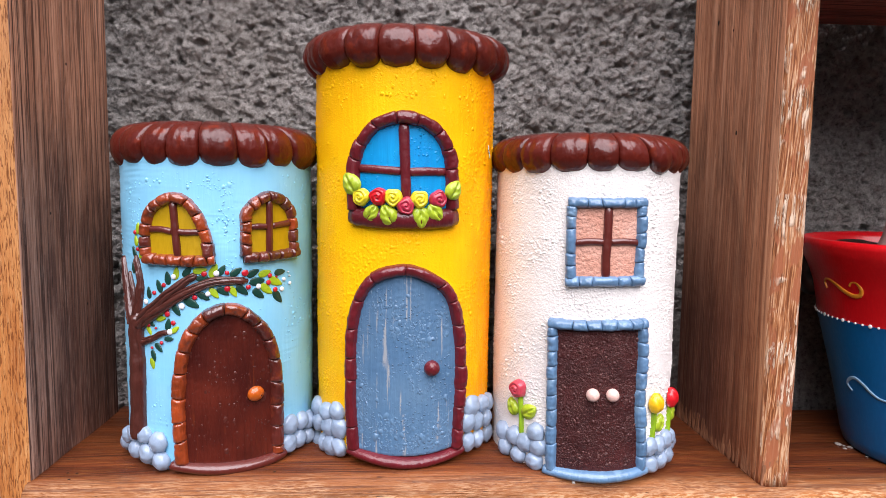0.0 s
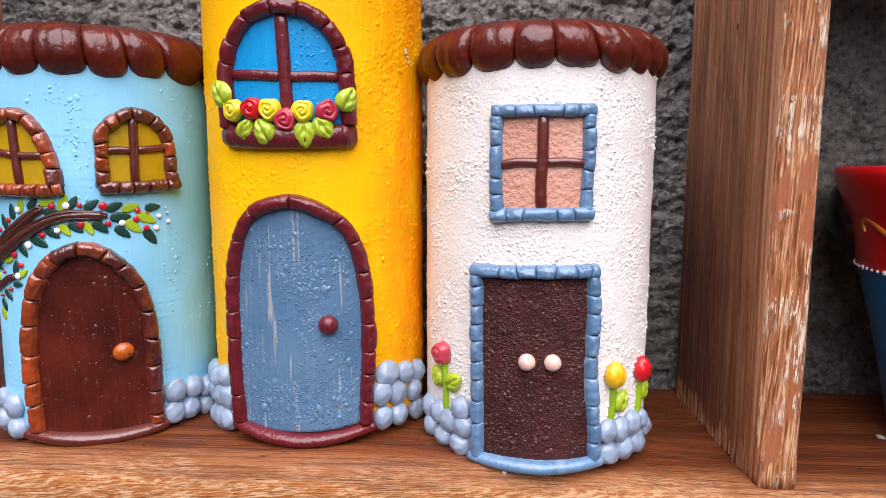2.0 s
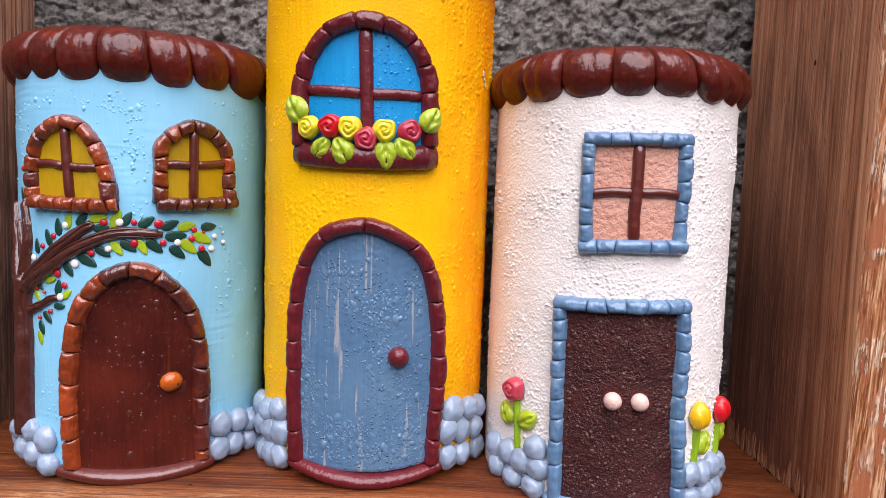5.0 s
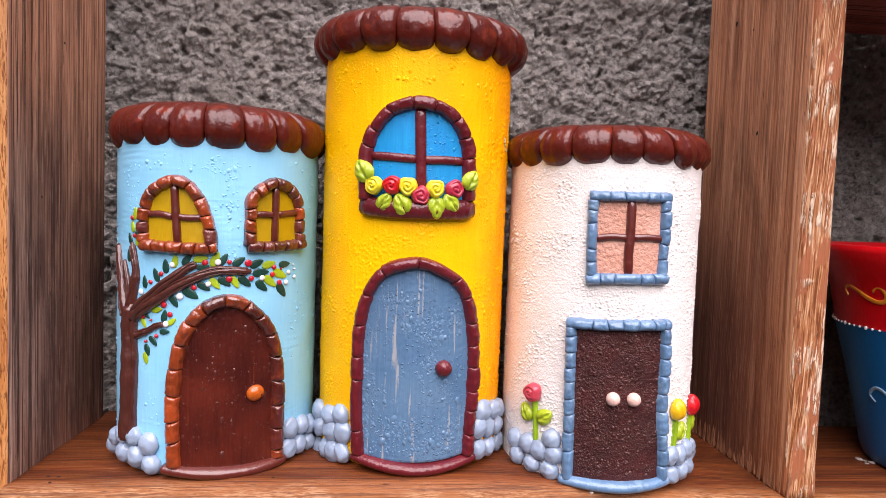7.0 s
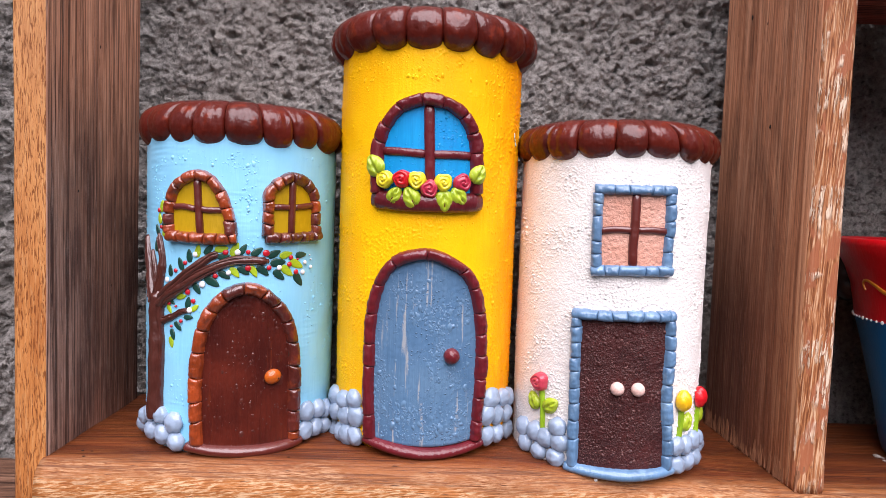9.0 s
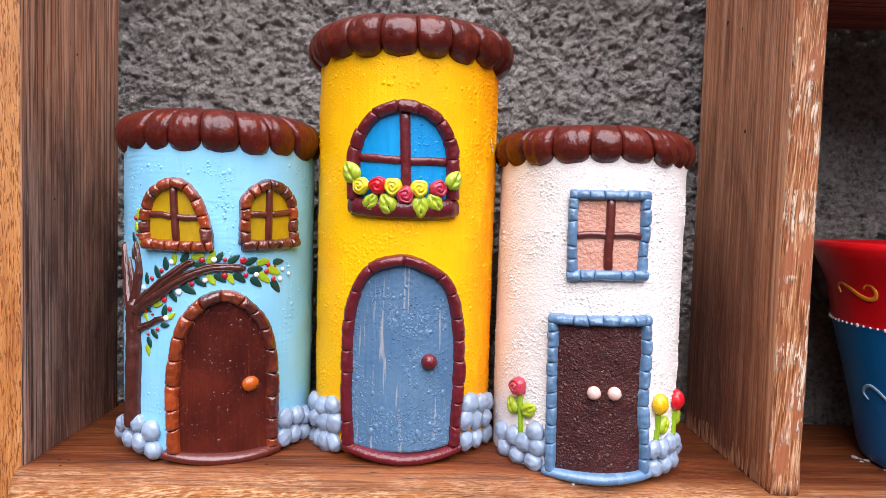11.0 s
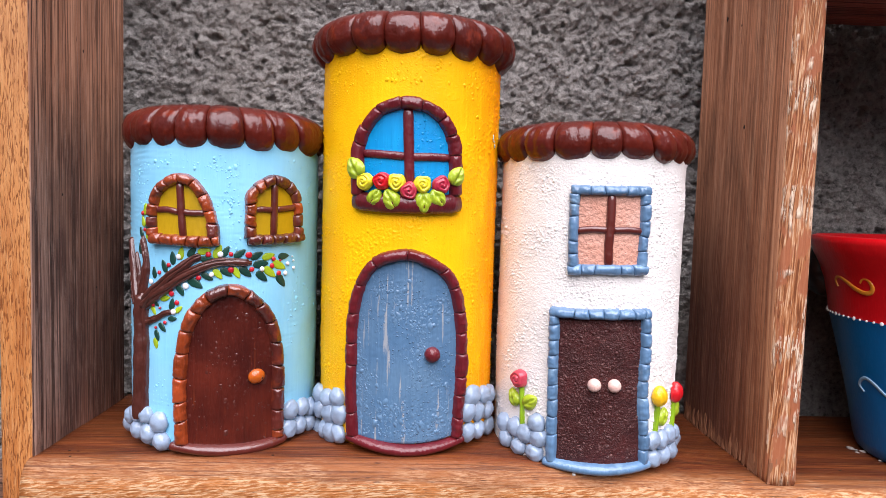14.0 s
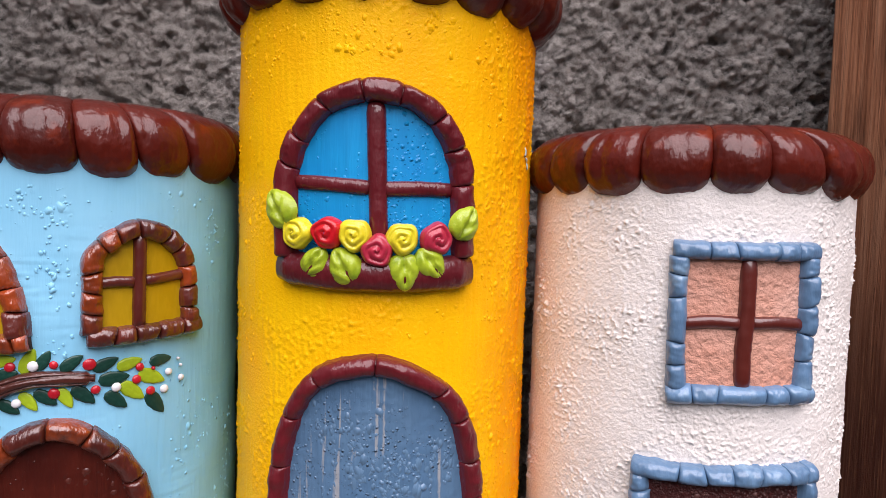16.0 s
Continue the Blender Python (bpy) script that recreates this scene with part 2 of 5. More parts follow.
def torn_edge_wood(name, seed):
    """Sawn front of the upright: brown and tan streaks, smooth reddish patches of old stain, and pale torn splinters."""
    m, nt, p, co = begin(name, 0.5, 0.0, 0.25)
    shift = nt.nodes.new("ShaderNodeVectorMath")
    shift.inputs[1].default_value = (seed, seed * 0.7, seed * 1.3)
    nt.links.new(co, shift.inputs[0])
    tilt = nt.nodes.new("ShaderNodeMapping")
    tilt.inputs["Rotation"].default_value = (0, radians(-2.5), 0)
    nt.links.new(shift.outputs["Vector"], tilt.inputs["Vector"])
    at = tilt.outputs["Vector"]
    streak = noise_tex(nt, at, 1150, 3, 0.6, (1, 1, 0.045), 0.6)
    fine = noise_tex(nt, at, 2600, 3, 0.6, (1, 1, 0.05), 0.2)
    patch = noise_tex(nt, at, 150, 3, 0.55, (1, 1, 0.35), 0.5)
    tear = noise_tex(nt, at, 720, 4, 0.66, (1, 1, 0.12), 0.5)
    tears = noise_tex(nt, at, 85, 3, 0.6, (1, 1, 0.6), 0.3)
    col = ramp(nt, streak, [(0.40, (0.16, 0.050, 0.018)), (0.47, (0.36, 0.135, 0.050)), (0.53, (0.42, 0.185, 0.080)), (0.60, (0.60, 0.37, 0.22))])
    col = mixed(nt, ramp(nt, fine, [(0.38, (0.6, 0.6, 0.6)), (0.48, (0, 0, 0))]), col, (0.22, 0.075, 0.028))
    col = mixed(nt, ramp(nt, patch, [(0.535, (0, 0, 0)), (0.575, (0.92, 0.92, 0.92))]), col, (0.34, 0.115, 0.052))
    torn = mixed(nt, 1.0, ramp(nt, tear, [(0.49, (0, 0, 0)), (0.53, (1, 1, 1))]), ramp(nt, tears, [(0.49, (0, 0, 0)), (0.56, (1, 1, 1))]), "MULTIPLY")
    col = mixed(nt, torn, col, mixed(nt, ramp(nt, fine, [(0.40, (0, 0, 0)), (0.56, (1, 1, 1))]), (0.52, 0.33, 0.21), (0.76, 0.60, 0.45)))
    nt.links.new(col, p.inputs["Base Color"])
    nt.links.new(bump(nt, mixed(nt, 0.4, streak, torn), 0.0009), p.inputs["Normal"])
    return m


def honey_wood(name):
    """Orange-brown sawn edge covered with short wavy dark pores."""
    m, nt, p, co = begin(name, 0.45, 0.0, 0.3)
    broad = noise_tex(nt, co, 120, 3, 0.6, (1, 1, 0.15), 0.6)
    pore = noise_tex(nt, co, 1700, 3, 0.6, (1, 1, 0.11), 0.9)
    fibre = noise_tex(nt, co, 1900, 3, 0.6, (1, 1, 0.05), 0.4)
    sep = nt.nodes.new("ShaderNodeSeparateXYZ")
    nt.links.new(co, sep.inputs["Vector"])
    up = nt.nodes.new("ShaderNodeMapRange")
    up.inputs["From Min"].default_value, up.inputs["From Max"].default_value = 0.06, 0.20
    nt.links.new(sep.outputs["Z"], up.inputs["Value"])
    col = ramp(nt, broad, [(0.32, (0.33, 0.105, 0.026)), (0.50, (0.48, 0.182, 0.050)), (0.70, (0.60, 0.270, 0.086))])
    col = mixed(nt, mixed(nt, 1.0, up.outputs["Result"], (0.6, 0.6, 0.6), "MULTIPLY"), col, (0.60, 0.305, 0.125))
    col = mixed(nt, ramp(nt, fibre, [(0.52, (0, 0, 0)), (0.68, (0.5, 0.5, 0.5))]), col, (0.62, 0.36, 0.16))
    col = mixed(nt, ramp(nt, pore, [(0.41, (0.85, 0.85, 0.85)), (0.48, (0, 0, 0))]), col, (0.16, 0.042, 0.009))
    nt.links.new(col, p.inputs["Base Color"])
    nt.links.new(bump(nt, mixed(nt, 0.6, fibre, pore), 0.0008), p.inputs["Normal"])
    return m


def concrete(name):
    m, nt, p, co = begin(name, 0.95, 0.0, 0.1)
    big = noise_tex(nt, co, 9, 5)
    mid = noise_tex(nt, co, 300, 8, 0.72)
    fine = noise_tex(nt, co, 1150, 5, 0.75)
    # the dark low tones paint in the shade of the pits
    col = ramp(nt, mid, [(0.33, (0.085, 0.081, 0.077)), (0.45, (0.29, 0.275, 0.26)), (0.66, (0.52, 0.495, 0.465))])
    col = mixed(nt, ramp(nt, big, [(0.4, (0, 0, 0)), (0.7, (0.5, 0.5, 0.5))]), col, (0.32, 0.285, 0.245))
    # dark specks, standing in for small shaded hollows
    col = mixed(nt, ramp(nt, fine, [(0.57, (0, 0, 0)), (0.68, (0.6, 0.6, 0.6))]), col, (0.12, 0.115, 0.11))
    nt.links.new(col, p.inputs["Base Color"])
    nt.links.new(bump(nt, mid, 0.0030, 1.0, bump(nt, fine, 0.0016)), p.inputs["Normal"])
    return m


def gritty(name, base, second):
    """Dark paint over sand: sharp small grains, painted lighter on top as if catching the light."""
    m, nt, p, co = begin(name, 0.42, 0.0, 0.32)
    col = mixed(nt, ramp(nt, noise_tex(nt, co, 90, 4), [(0.4, (0, 0, 0)), (0.65, (1, 1, 1))]), base, second)
    grains = noise_tex(nt, co, 1500, 3, 0.7)
    # lighter grain tips, painting in their glints
    col = mixed(nt, ramp(nt, grains, [(0.58, (0, 0, 0)), (0.70, (0.8, 0.8, 0.8))]), col, tuple(c * 2.4 for c in second))
    relief = bump(nt, grains, 0.0006, 1.0, bump(nt, noise_tex(nt, co, 500, 3, 0.6), 0.0006))
    for socket in ("Normal", "Coat Normal"):
        nt.links.new(relief, p.inputs[socket])
    nt.links.new(col, p.inputs["Base Color"])
    return m


def board_wood(name):
    """The shelf board: reddish oiled wood on top, a pale bare strip along the front, and flame-like remains of the stain on the edge."""
    m, nt, p, co = begin(name, 0.46, 0.0, 0.3)
    sep = nt.nodes.new("ShaderNodeSeparateXYZ")
    nt.links.new(co, sep.inputs["Vector"])

    def maths(kind, a, b):
        n = nt.nodes.new("ShaderNodeMath")
        n.operation = kind
        for i, v in enumerate((a, b)):
            if isinstance(v, bpy.types.NodeSocket):
                nt.links.new(v, n.inputs[i])
            else:
                n.inputs[i].default_value = v
        return n.outputs[0]

    def fade(value, a, b):
        r = nt.nodes.new("ShaderNodeMapRange")
        r.inputs["From Min"].default_value, r.inputs["From Max"].default_value = a, b
        nt.links.new(value, r.inputs["Value"])
        return r.outputs["Result"]

    turned = nt.nodes.new("ShaderNodeMapping")
    turned.inputs["Rotation"].default_value = (0, radians(4), radians(5))
    nt.links.new(co, turned.inputs["Vector"])
    slanted = turned.outputs["Vector"]
    tipped = nt.nodes.new("ShaderNodeMapping")
    tipped.inputs["Rotation"].default_value = (0, radians(9), radians(7))
    nt.links.new(co, tipped.inputs["Vector"])
    steep = tipped.outputs["Vector"]
    grain_way, short_way = (0.012, 1, 1), (0.060, 1, 1)
    # distance from the front arris: positive on the top, negative down the edge
    away = maths("ADD", maths("SUBTRACT", sep.outputs["Y"], 0.2842), sep.outputs["Z"])
    away = maths("ADD", away, maths("MULTIPLY", maths("SUBTRACT", noise_tex(nt, co, 90, 4, 0.6, (0.25, 1, 1)), 0.5), 0.016))
    broad = noise_tex(nt, co, 140, 4, 0.6, (0.06, 1, 1), 0.6)
    fibre = noise_tex(nt, co, 2100, 4, 0.68, grain_way)
    vein = noise_tex(nt, co, 900, 4, 0.62, (0.014, 1, 1), 0.3)
    flame = noise_tex(nt, steep, 1250, 5, 0.70, short_way, 0.3)
    split = noise_tex(nt, slanted, 1900, 5, 0.72, (0.030, 1, 1), 0.3)
    patch = noise_tex(nt, co, 110, 4, 0.6, (0.35, 1, 1), 0.8)
    pores = noise_tex(nt, co, 1500, 2, 0.5, (0.10, 1, 1))
    oiled = ramp(nt, broad, [(0.28, (0.058, 0.0105, 0.003)), (0.50, (0.132, 0.029, 0.007)), (0.74, (0.245, 0.066, 0.016))])
    oiled = mixed(nt, ramp(nt, vein, [(0.38, (0.85, 0.85, 0.85)), (0.48, (0, 0, 0))]), oiled, (0.045, 0.011, 0.004))
    oiled = mixed(nt, ramp(nt, fibre, [(0.52, (0, 0, 0)), (0.66, (0.5, 0.5, 0.5))]), oiled, (0.34, 0.125, 0.030))
    bare = ramp(nt, split, [(0.38, (0.16, 0.050, 0.014)), (0.47, (0.285, 0.112, 0.038)), (0.58, (0.41, 0.222, 0.112))])
    bare = mixed(nt, ramp(nt, patch, [(0.42, (0, 0, 0)), (0.60, (0.85, 0.85, 0.85))]), bare, (0.27, 0.092, 0.024))
    edge = ramp(nt, flame, [(0.40, (0.30, 0.095, 0.020)), (0.49, (0.41, 0.165, 0.050)), (0.57, (0.60, 0.375, 0.205))])
    edge = mixed(nt, ramp(nt, patch, [(0.36, (0.75, 0.75, 0.75)), (0.47, (0, 0, 0))]), edge, (0.40, 0.140, 0.032))
    bare = mixed(nt, ramp(nt, vein, [(0.40, (0.7, 0.7, 0.7)), (0.47, (0, 0, 0))]), bare, (0.115, 0.036, 0.013))
    col = mixed(nt, fade(away, 0.0115, 0.0), oiled, bare)
    col = mixed(nt, fade(away, -0.0040, -0.0075), col, edge)
    col = mixed(nt, ramp(nt, pores, [(0.66, (0, 0, 0)), (0.72, (0.8, 0.8, 0.8))]), col, (0.05, 0.015, 0.006))
    nt.links.new(col, p.inputs["Base Color"])
    nt.links.new(ramp(nt, fibre, [(0.3, (0.62, 0.62, 0.62)), (0.7, (0.36, 0.36, 0.36))]), p.inputs["Roughness"])
    nt.links.new(bump(nt, mixed(nt, 0.5, fibre, vein), 0.0008), p.inputs["Normal"])
    return m


M = {}
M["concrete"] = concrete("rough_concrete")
M["ground"] = stucco_paint("grey_ground", (0.13, 0.125, 0.12), (0.09, 0.088, 0.085), 60, 0.002)
M["sky_blue"] = droplet_paint("sky_blue_paint", (0.225, 0.585, 0.83), (0.275, 0.64, 0.87), 260, 0.12, 0.0004, 0.40, 0.12, brushed=0.12)
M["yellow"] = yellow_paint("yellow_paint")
M["white"] = stucco_paint("white_stucco", (0.87, 0.835, 0.80), (0.81, 0.77, 0.73), height=0.0004)
M["pink"] = stucco_paint("pink_stucco", (0.64, 0.31, 0.22), (0.74, 0.44, 0.35), 700, 0.0010)
M["roof"] = paint("varnished_brown_clay", (0.092, 0.0100, 0.0054), 0.42, 0.75, 0.25, 0.00020, 0.15, (1, 1, 0.5), worn=(0.16, 0.018, 0.005), spec=0.10, coat_rough=0.14, dent=2.4, coat_ior=1.5)
M["brick"] = paint("orange_brown_clay", (0.33, 0.052, 0.010), 0.34, 1.0, 0.40, 0.0004, 0.3, worn=(0.085, 0.018, 0.009), coat_rough=0.075, coat_ior=1.6)
M["brick_dark"] = paint("dark_brown_clay", (0.105, 0.017, 0.011), 0.36, 1.0, 0.40, 0.0004, 0.25, worn=(0.20, 0.034, 0.010), coat_rough=0.075, coat_ior=1.6)
M["bark"] = paint("bark_brown_clay", (0.085, 0.020, 0.013), 0.38, 0.7, 0.1, 0.0003, 0.2, coat_rough=0.075, coat_ior=1.6)
M["bar"] = paint("brown_clay_bar", (0.105, 0.016, 0.011), 0.34, 0.7, 0.1, coat_rough=0.075, coat_ior=1.6)
M["maroon"] = paint("maroon_clay", (0.130, 0.0105, 0.016), 0.40, 0.6, 0.14, 0.00030, 0.15, spec=0.2, coat_rough=0.075, coat_ior=1.6)
M["steel"] = paint("steel_blue_clay", (0.115, 0.225, 0.375), 0.36, 0.5, 0.14, 0.00022, 0.15, worn=(0.20, 0.33, 0.47), coat_rough=0.075, coat_ior=1.6)
M["stone"] = paint("grey_blue_clay", (0.285, 0.375, 0.50), 0.34, 0.5, 0.14, 0.0001, 0.08, coat_rough=0.11)
M["ochre"] = paint("ochre_pane", (0.47, 0.29, 0.0), 0.42, 0.12, 0.05)
M["cyan_pane"] = droplet_paint("bright_blue_pane", (0.0, 0.25, 0.63), (0.0, 0.33, 0.70), 500, 0.28, 0.0006, 0.36, 0.2)
M["door_brown"] = droplet_paint("brown_door_paint", (0.054, 0.0082, 0.0058), (0.115, 0.0175, 0.0095), 420, 0.12, 0.0006, 0.30, 0.8, streaks=(0.125, 0.022, 0.008), grit=(0.10, 0.026, 0.016), ridge=0.0006, coat_rough=0.07)
M["door_blue"] = droplet_paint("weathered_blue_paint", (0.085, 0.180, 0.310), (0.120, 0.225, 0.350), 640, 0.26, 0.0007, streaks=(0.37, 0.38, 0.39), grit=(0.15, 0.265, 0.385), ridge=0.0003, run_at=0.618)
M["door_dark"] = gritty("gritty_dark_brown", (0.036, 0.0064, 0.0058), (0.064, 0.0115, 0.0102))
M["orange"] = paint("orange_knob", (0.46, 0.090, 0.006), 0.3, 0.5, 0.0)
M["knob_pink"] = paint("pale_pink_knob", (0.80, 0.52, 0.45), 0.4, 0.2, 0.0)
M["leaf_dark"] = paint("dark_green_paint", (0.006, 0.050, 0.036), 0.4, 0.2, 0.2)
M["leaf_light"] = paint("lime_paint", (0.35, 0.50, 0.015), 0.4, 0.2, 0.15)
M["clay_green"] = paint("lime_green_clay", (0.38, 0.50, 0.022), 0.36, 0.3, 0.12, worn=(0.20, 0.33, 0.012))
M["stem"] = paint("green_stem", (0.25, 0.42, 0.012), 0.34, 0.4, 0.08)
M["berry"] = paint("red_berry_paint", (0.52, 0.012, 0.025), 0.3, 0.4, 0.15)
M["dot"] = paint("white_dot_paint", (0.84, 0.86, 0.88), 0.4, 0.2, 0.02)
M["rose_yellow"] = paint("lemon_rose", (0.78, 0.66, 0.02), 0.32, 0.4, 0.08, worn=(0.52, 0.50, 0.02))
M["rose_red"] = paint("red_rose", (0.58, 0.008, 0.014), 0.32, 0.4, 0.05)
M["rose_pink"] = paint("crimson_rose", (0.42, 0.022, 0.050), 0.32, 0.4, 0.1)
M["rose_soft"] = paint("coral_rose", (0.55, 0.055, 0.085), 0.32, 0.4, 0.05)
M["tulip_yellow"] = paint("yellow_tulip", (0.80, 0.46, 0.006), 0.32, 0.4, 0.05)
M["wood_board"] = board_wood("shelf_board_wood")
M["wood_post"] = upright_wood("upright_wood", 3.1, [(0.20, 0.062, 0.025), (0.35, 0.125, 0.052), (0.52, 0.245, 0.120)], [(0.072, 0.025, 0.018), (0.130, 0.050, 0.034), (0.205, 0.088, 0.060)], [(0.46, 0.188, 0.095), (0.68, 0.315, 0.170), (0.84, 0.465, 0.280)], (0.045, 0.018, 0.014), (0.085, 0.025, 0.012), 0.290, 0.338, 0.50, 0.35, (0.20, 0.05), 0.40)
M["wood_post_front"] = torn_edge_wood("torn_front_wood", 4.4)
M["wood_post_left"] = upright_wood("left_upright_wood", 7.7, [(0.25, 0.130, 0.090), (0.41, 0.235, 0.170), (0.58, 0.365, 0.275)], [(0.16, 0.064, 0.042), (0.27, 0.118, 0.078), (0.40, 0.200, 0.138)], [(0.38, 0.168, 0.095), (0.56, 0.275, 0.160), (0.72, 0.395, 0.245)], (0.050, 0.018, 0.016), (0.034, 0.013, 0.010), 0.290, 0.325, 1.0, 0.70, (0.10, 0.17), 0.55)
M["wood_edge"] = honey_wood("honey_edge_wood")
M["wood_grey"] = wood("grey_brown_board_wood", 0, [(0.085, 0.040, 0.024), (0.17, 0.085, 0.052), (0.28, 0.155, 0.100)], (0.035, 0.015, 0.009), 800, (0.40, 0.50), 0.02, seed=9.4, pale_fibre=0.5, stain=0.5)
M["wood_dark"] = wood("dark_board_wood", 0, [(0.29, 0.085, 0.060), (0.40, 0.128, 0.090), (0.50, 0.175, 0.125)], (0.10, 0.030, 0.022), seed=1.9, pale_fibre=0.2)
M["scuff"] = paint("pale_scuff", (0.50, 0.56, 0.58), 0.6, 0.0, 0.0)
M["drip"] = paint("white_drip", (0.80, 0.78, 0.75), 0.5, 0.1, 0.0)
M["fibre"] = paint("torn_wood_fibre", (0.27, 0.115, 0.055), 0.7, 0.0, 0.0)
M["pot_red"] = paint("red_pot_paint", (0.62, 0.004, 0.008), 0.32, 0.3, 0.0, 0.0001, 0.05)
M["pot_blue"] = paint("blue_pot_paint", (0.0, 0.13, 0.36), 0.34, 0.2, 0.0, 0.0001, 0.05)
M["pot_dark"] = paint("near_black_glaze", (0.008, 0.010, 0.014), 0.35, 0.4, 0.0, 0.0001, 0.05)
M["pot_orange"] = paint("orange_stroke", (0.75, 0.27, 0.02), 0.35, 0.3, 0.0)
M["pot_pale"] = paint("pale_blue_stroke", (0.28, 0.50, 0.68), 0.4, 0.1, 0.0)
M["soil"] = stucco_paint("dark_soil", (0.018, 0.012, 0.009), (0.03, 0.02, 0.014), 500, 0.002)
M["stick"] = paint("pinkish_stem", (0.42, 0.27, 0.24), 0.5, 0.1, 0.0)
M["grit"] = paint("grit_on_door", (0.058, 0.0135, 0.0115), 0.42, 0.0, 0.0)
# paler grains whose colour stands in for glints on the door
M["grit_pale"] = paint("pale_grit_on_door", (0.120, 0.048, 0.042), 0.45, 0.0, 0.0)
M["drop_blue"] = paint("pale_blue_drops", (0.112, 0.218, 0.350), 0.34, 0.4, 0.0)
M["drop_brown"] = paint("brown_drops", (0.085, 0.017, 0.011), 0.32, 0.8, 0.0)
M["plaster"] = stucco_paint("dull_plaster", (0.14, 0.13, 0.12), (0.10, 0.094, 0.088), 40, 0.002)
M["mortar"] = paint("dark_groove", (0.045, 0.014, 0.009), 0.5, 0.1, 0.0)
M["mortar_blue"] = paint("dark_blue_groove", (0.05, 0.105, 0.19), 0.5, 0.1, 0.0)
M["hole"] = paint("dark_hole", (0.012, 0.008, 0.006), 0.8, 0.0, 0.0)
M["chip"] = paint("pale_chip", (0.38, 0.34, 0.30), 0.7, 0.0, 0.2)


# ---- mesh helpers ----
def part(name, bm, material, parent=None, label="", smooth=True):
    """Links a bmesh as one mesh object under a thing or a part."""
    if smooth:
        for f in bm.faces:
            f.smooth = True
    me = bpy.data.meshes.new(name)
    bm.to_mesh(me)
    bm.free()
    return part_of(name, me, material, parent, label)


def part_of(name, me, material, parent=None, label="", m=None):
    if material is not None and not me.materials:
        me.materials.append(material)
    ob = new(name, me)
    if parent is not None:
        ob.parent = parent
    if m is not None:
        ob.matrix_basis = m
    if label:
        tagged(ob, label)
    return ob


def grid(bm, rows, close_u=False, close_v=False):
    """Faces between rows of points of equal length."""
    vs = [[bm.verts.new(p) for p in row] for row in rows]
    nr, nc = len(vs), len(vs[0])
    for i in range(nr if close_v else nr - 1):
        for j in range(nc if close_u else nc - 1):
            a, b, c, d = vs[i][j], vs[i][(j + 1) % nc], vs[(i + 1) % nr][(j + 1) % nc], vs[(i + 1) % nr][j]
            bm.faces.new((a, b, c, d))
    return vs


def quick_mesh(name, verts, faces, smooth=True):
    me = bpy.data.meshes.new(name)
    me.from_pydata(verts, [], faces)
    if smooth:
        me.polygons.foreach_set("use_smooth", [True] * len(me.polygons))
    me.update()
    return me


class Tube:
    """The round wall of one clay house: u runs along the wall from its front to the right, z up, d outwards (metres)."""

    def __init__(self, radius):
        self.r = radius

    def at(self, u, z, d=0.0):
        a = u / self.r
        return Vector(((self.r + d) * math.sin(a), -(self.r + d) * math.cos(a), z))

    def u(self, degrees):
        return radians(degrees) * self.r

    def place(self, u, z, d=0.0, turn=0.0, size=(1, 1, 1)):
        """Pose whose x runs along the wall, y up and z outwards."""
        a = u / self.r
        base = Matrix(((math.cos(a), 0, math.sin(a)), (math.sin(a), 0, -math.cos(a)), (0, 1, 0))).to_4x4()
        return Matrix.Translation(self.at(u, z, d)) @ base @ Matrix.Rotation(radians(turn), 4, "Z") @ Matrix.Diagonal((*size, 1))


def smooth_path(points, steps):
    """Points along a soft curve through the given ones."""
    pts = [Vector(p) for p in points]
    out = []
    for i in range(len(pts) - 1):
        p0, p1, p2, p3 = pts[max(i - 1, 0)], pts[i], pts[i + 1], pts[min(i + 2, len(pts) - 1)]
        for k in range(steps):
            t = k / steps
            out.append(0.5 * ((2 * p1) + (p2 - p0) * t + (2 * p0 - 5 * p1 + 4 * p2 - p3) * t * t + (3 * p1 - p0 - 3 * p2 + p3) * t ** 3))
    out.append(pts[-1])
    return out


def rope(tube, path, widths, heights, across=8, lump=0.0, seed=0):
    """A half-round roll of clay along a path of (u, z) on the wall."""
    rnd = random.Random(seed)
    bm = bmesh.new()
    rows = []
    n = len(path)
    for i, p in enumerate(path):
        a, b = path[max(i - 1, 0)], path[min(i + 1, n - 1)]
        t = Vector((b[0] - a[0], b[1] - a[1]))
        t.normalize()
        s = Vector((t.y, -t.x))
        k = i / (n - 1)
        w = widths(k) * (1 + rnd.uniform(-lump, lump))
        h = heights(k) * (1 + rnd.uniform(-lump, lump))
        row = []
        for j in range(across + 1):
            a = math.pi * j / across
            o = -math.cos(a)
            row.append(tube.at(p[0] + s.x * o * w / 2, p[1] + s.y * o * w / 2, h * (math.sin(a) ** 0.62) - 0.0006 * (j in (0, across))))
        rows.append(row)
    vs = grid(bm, rows)
    for row, flip in ((vs[0], False), (vs[-1], True)):
        bm.faces.new(row if flip else row[::-1])
    bmesh.ops.recalc_face_normals(bm, faces=bm.faces)
    return bm


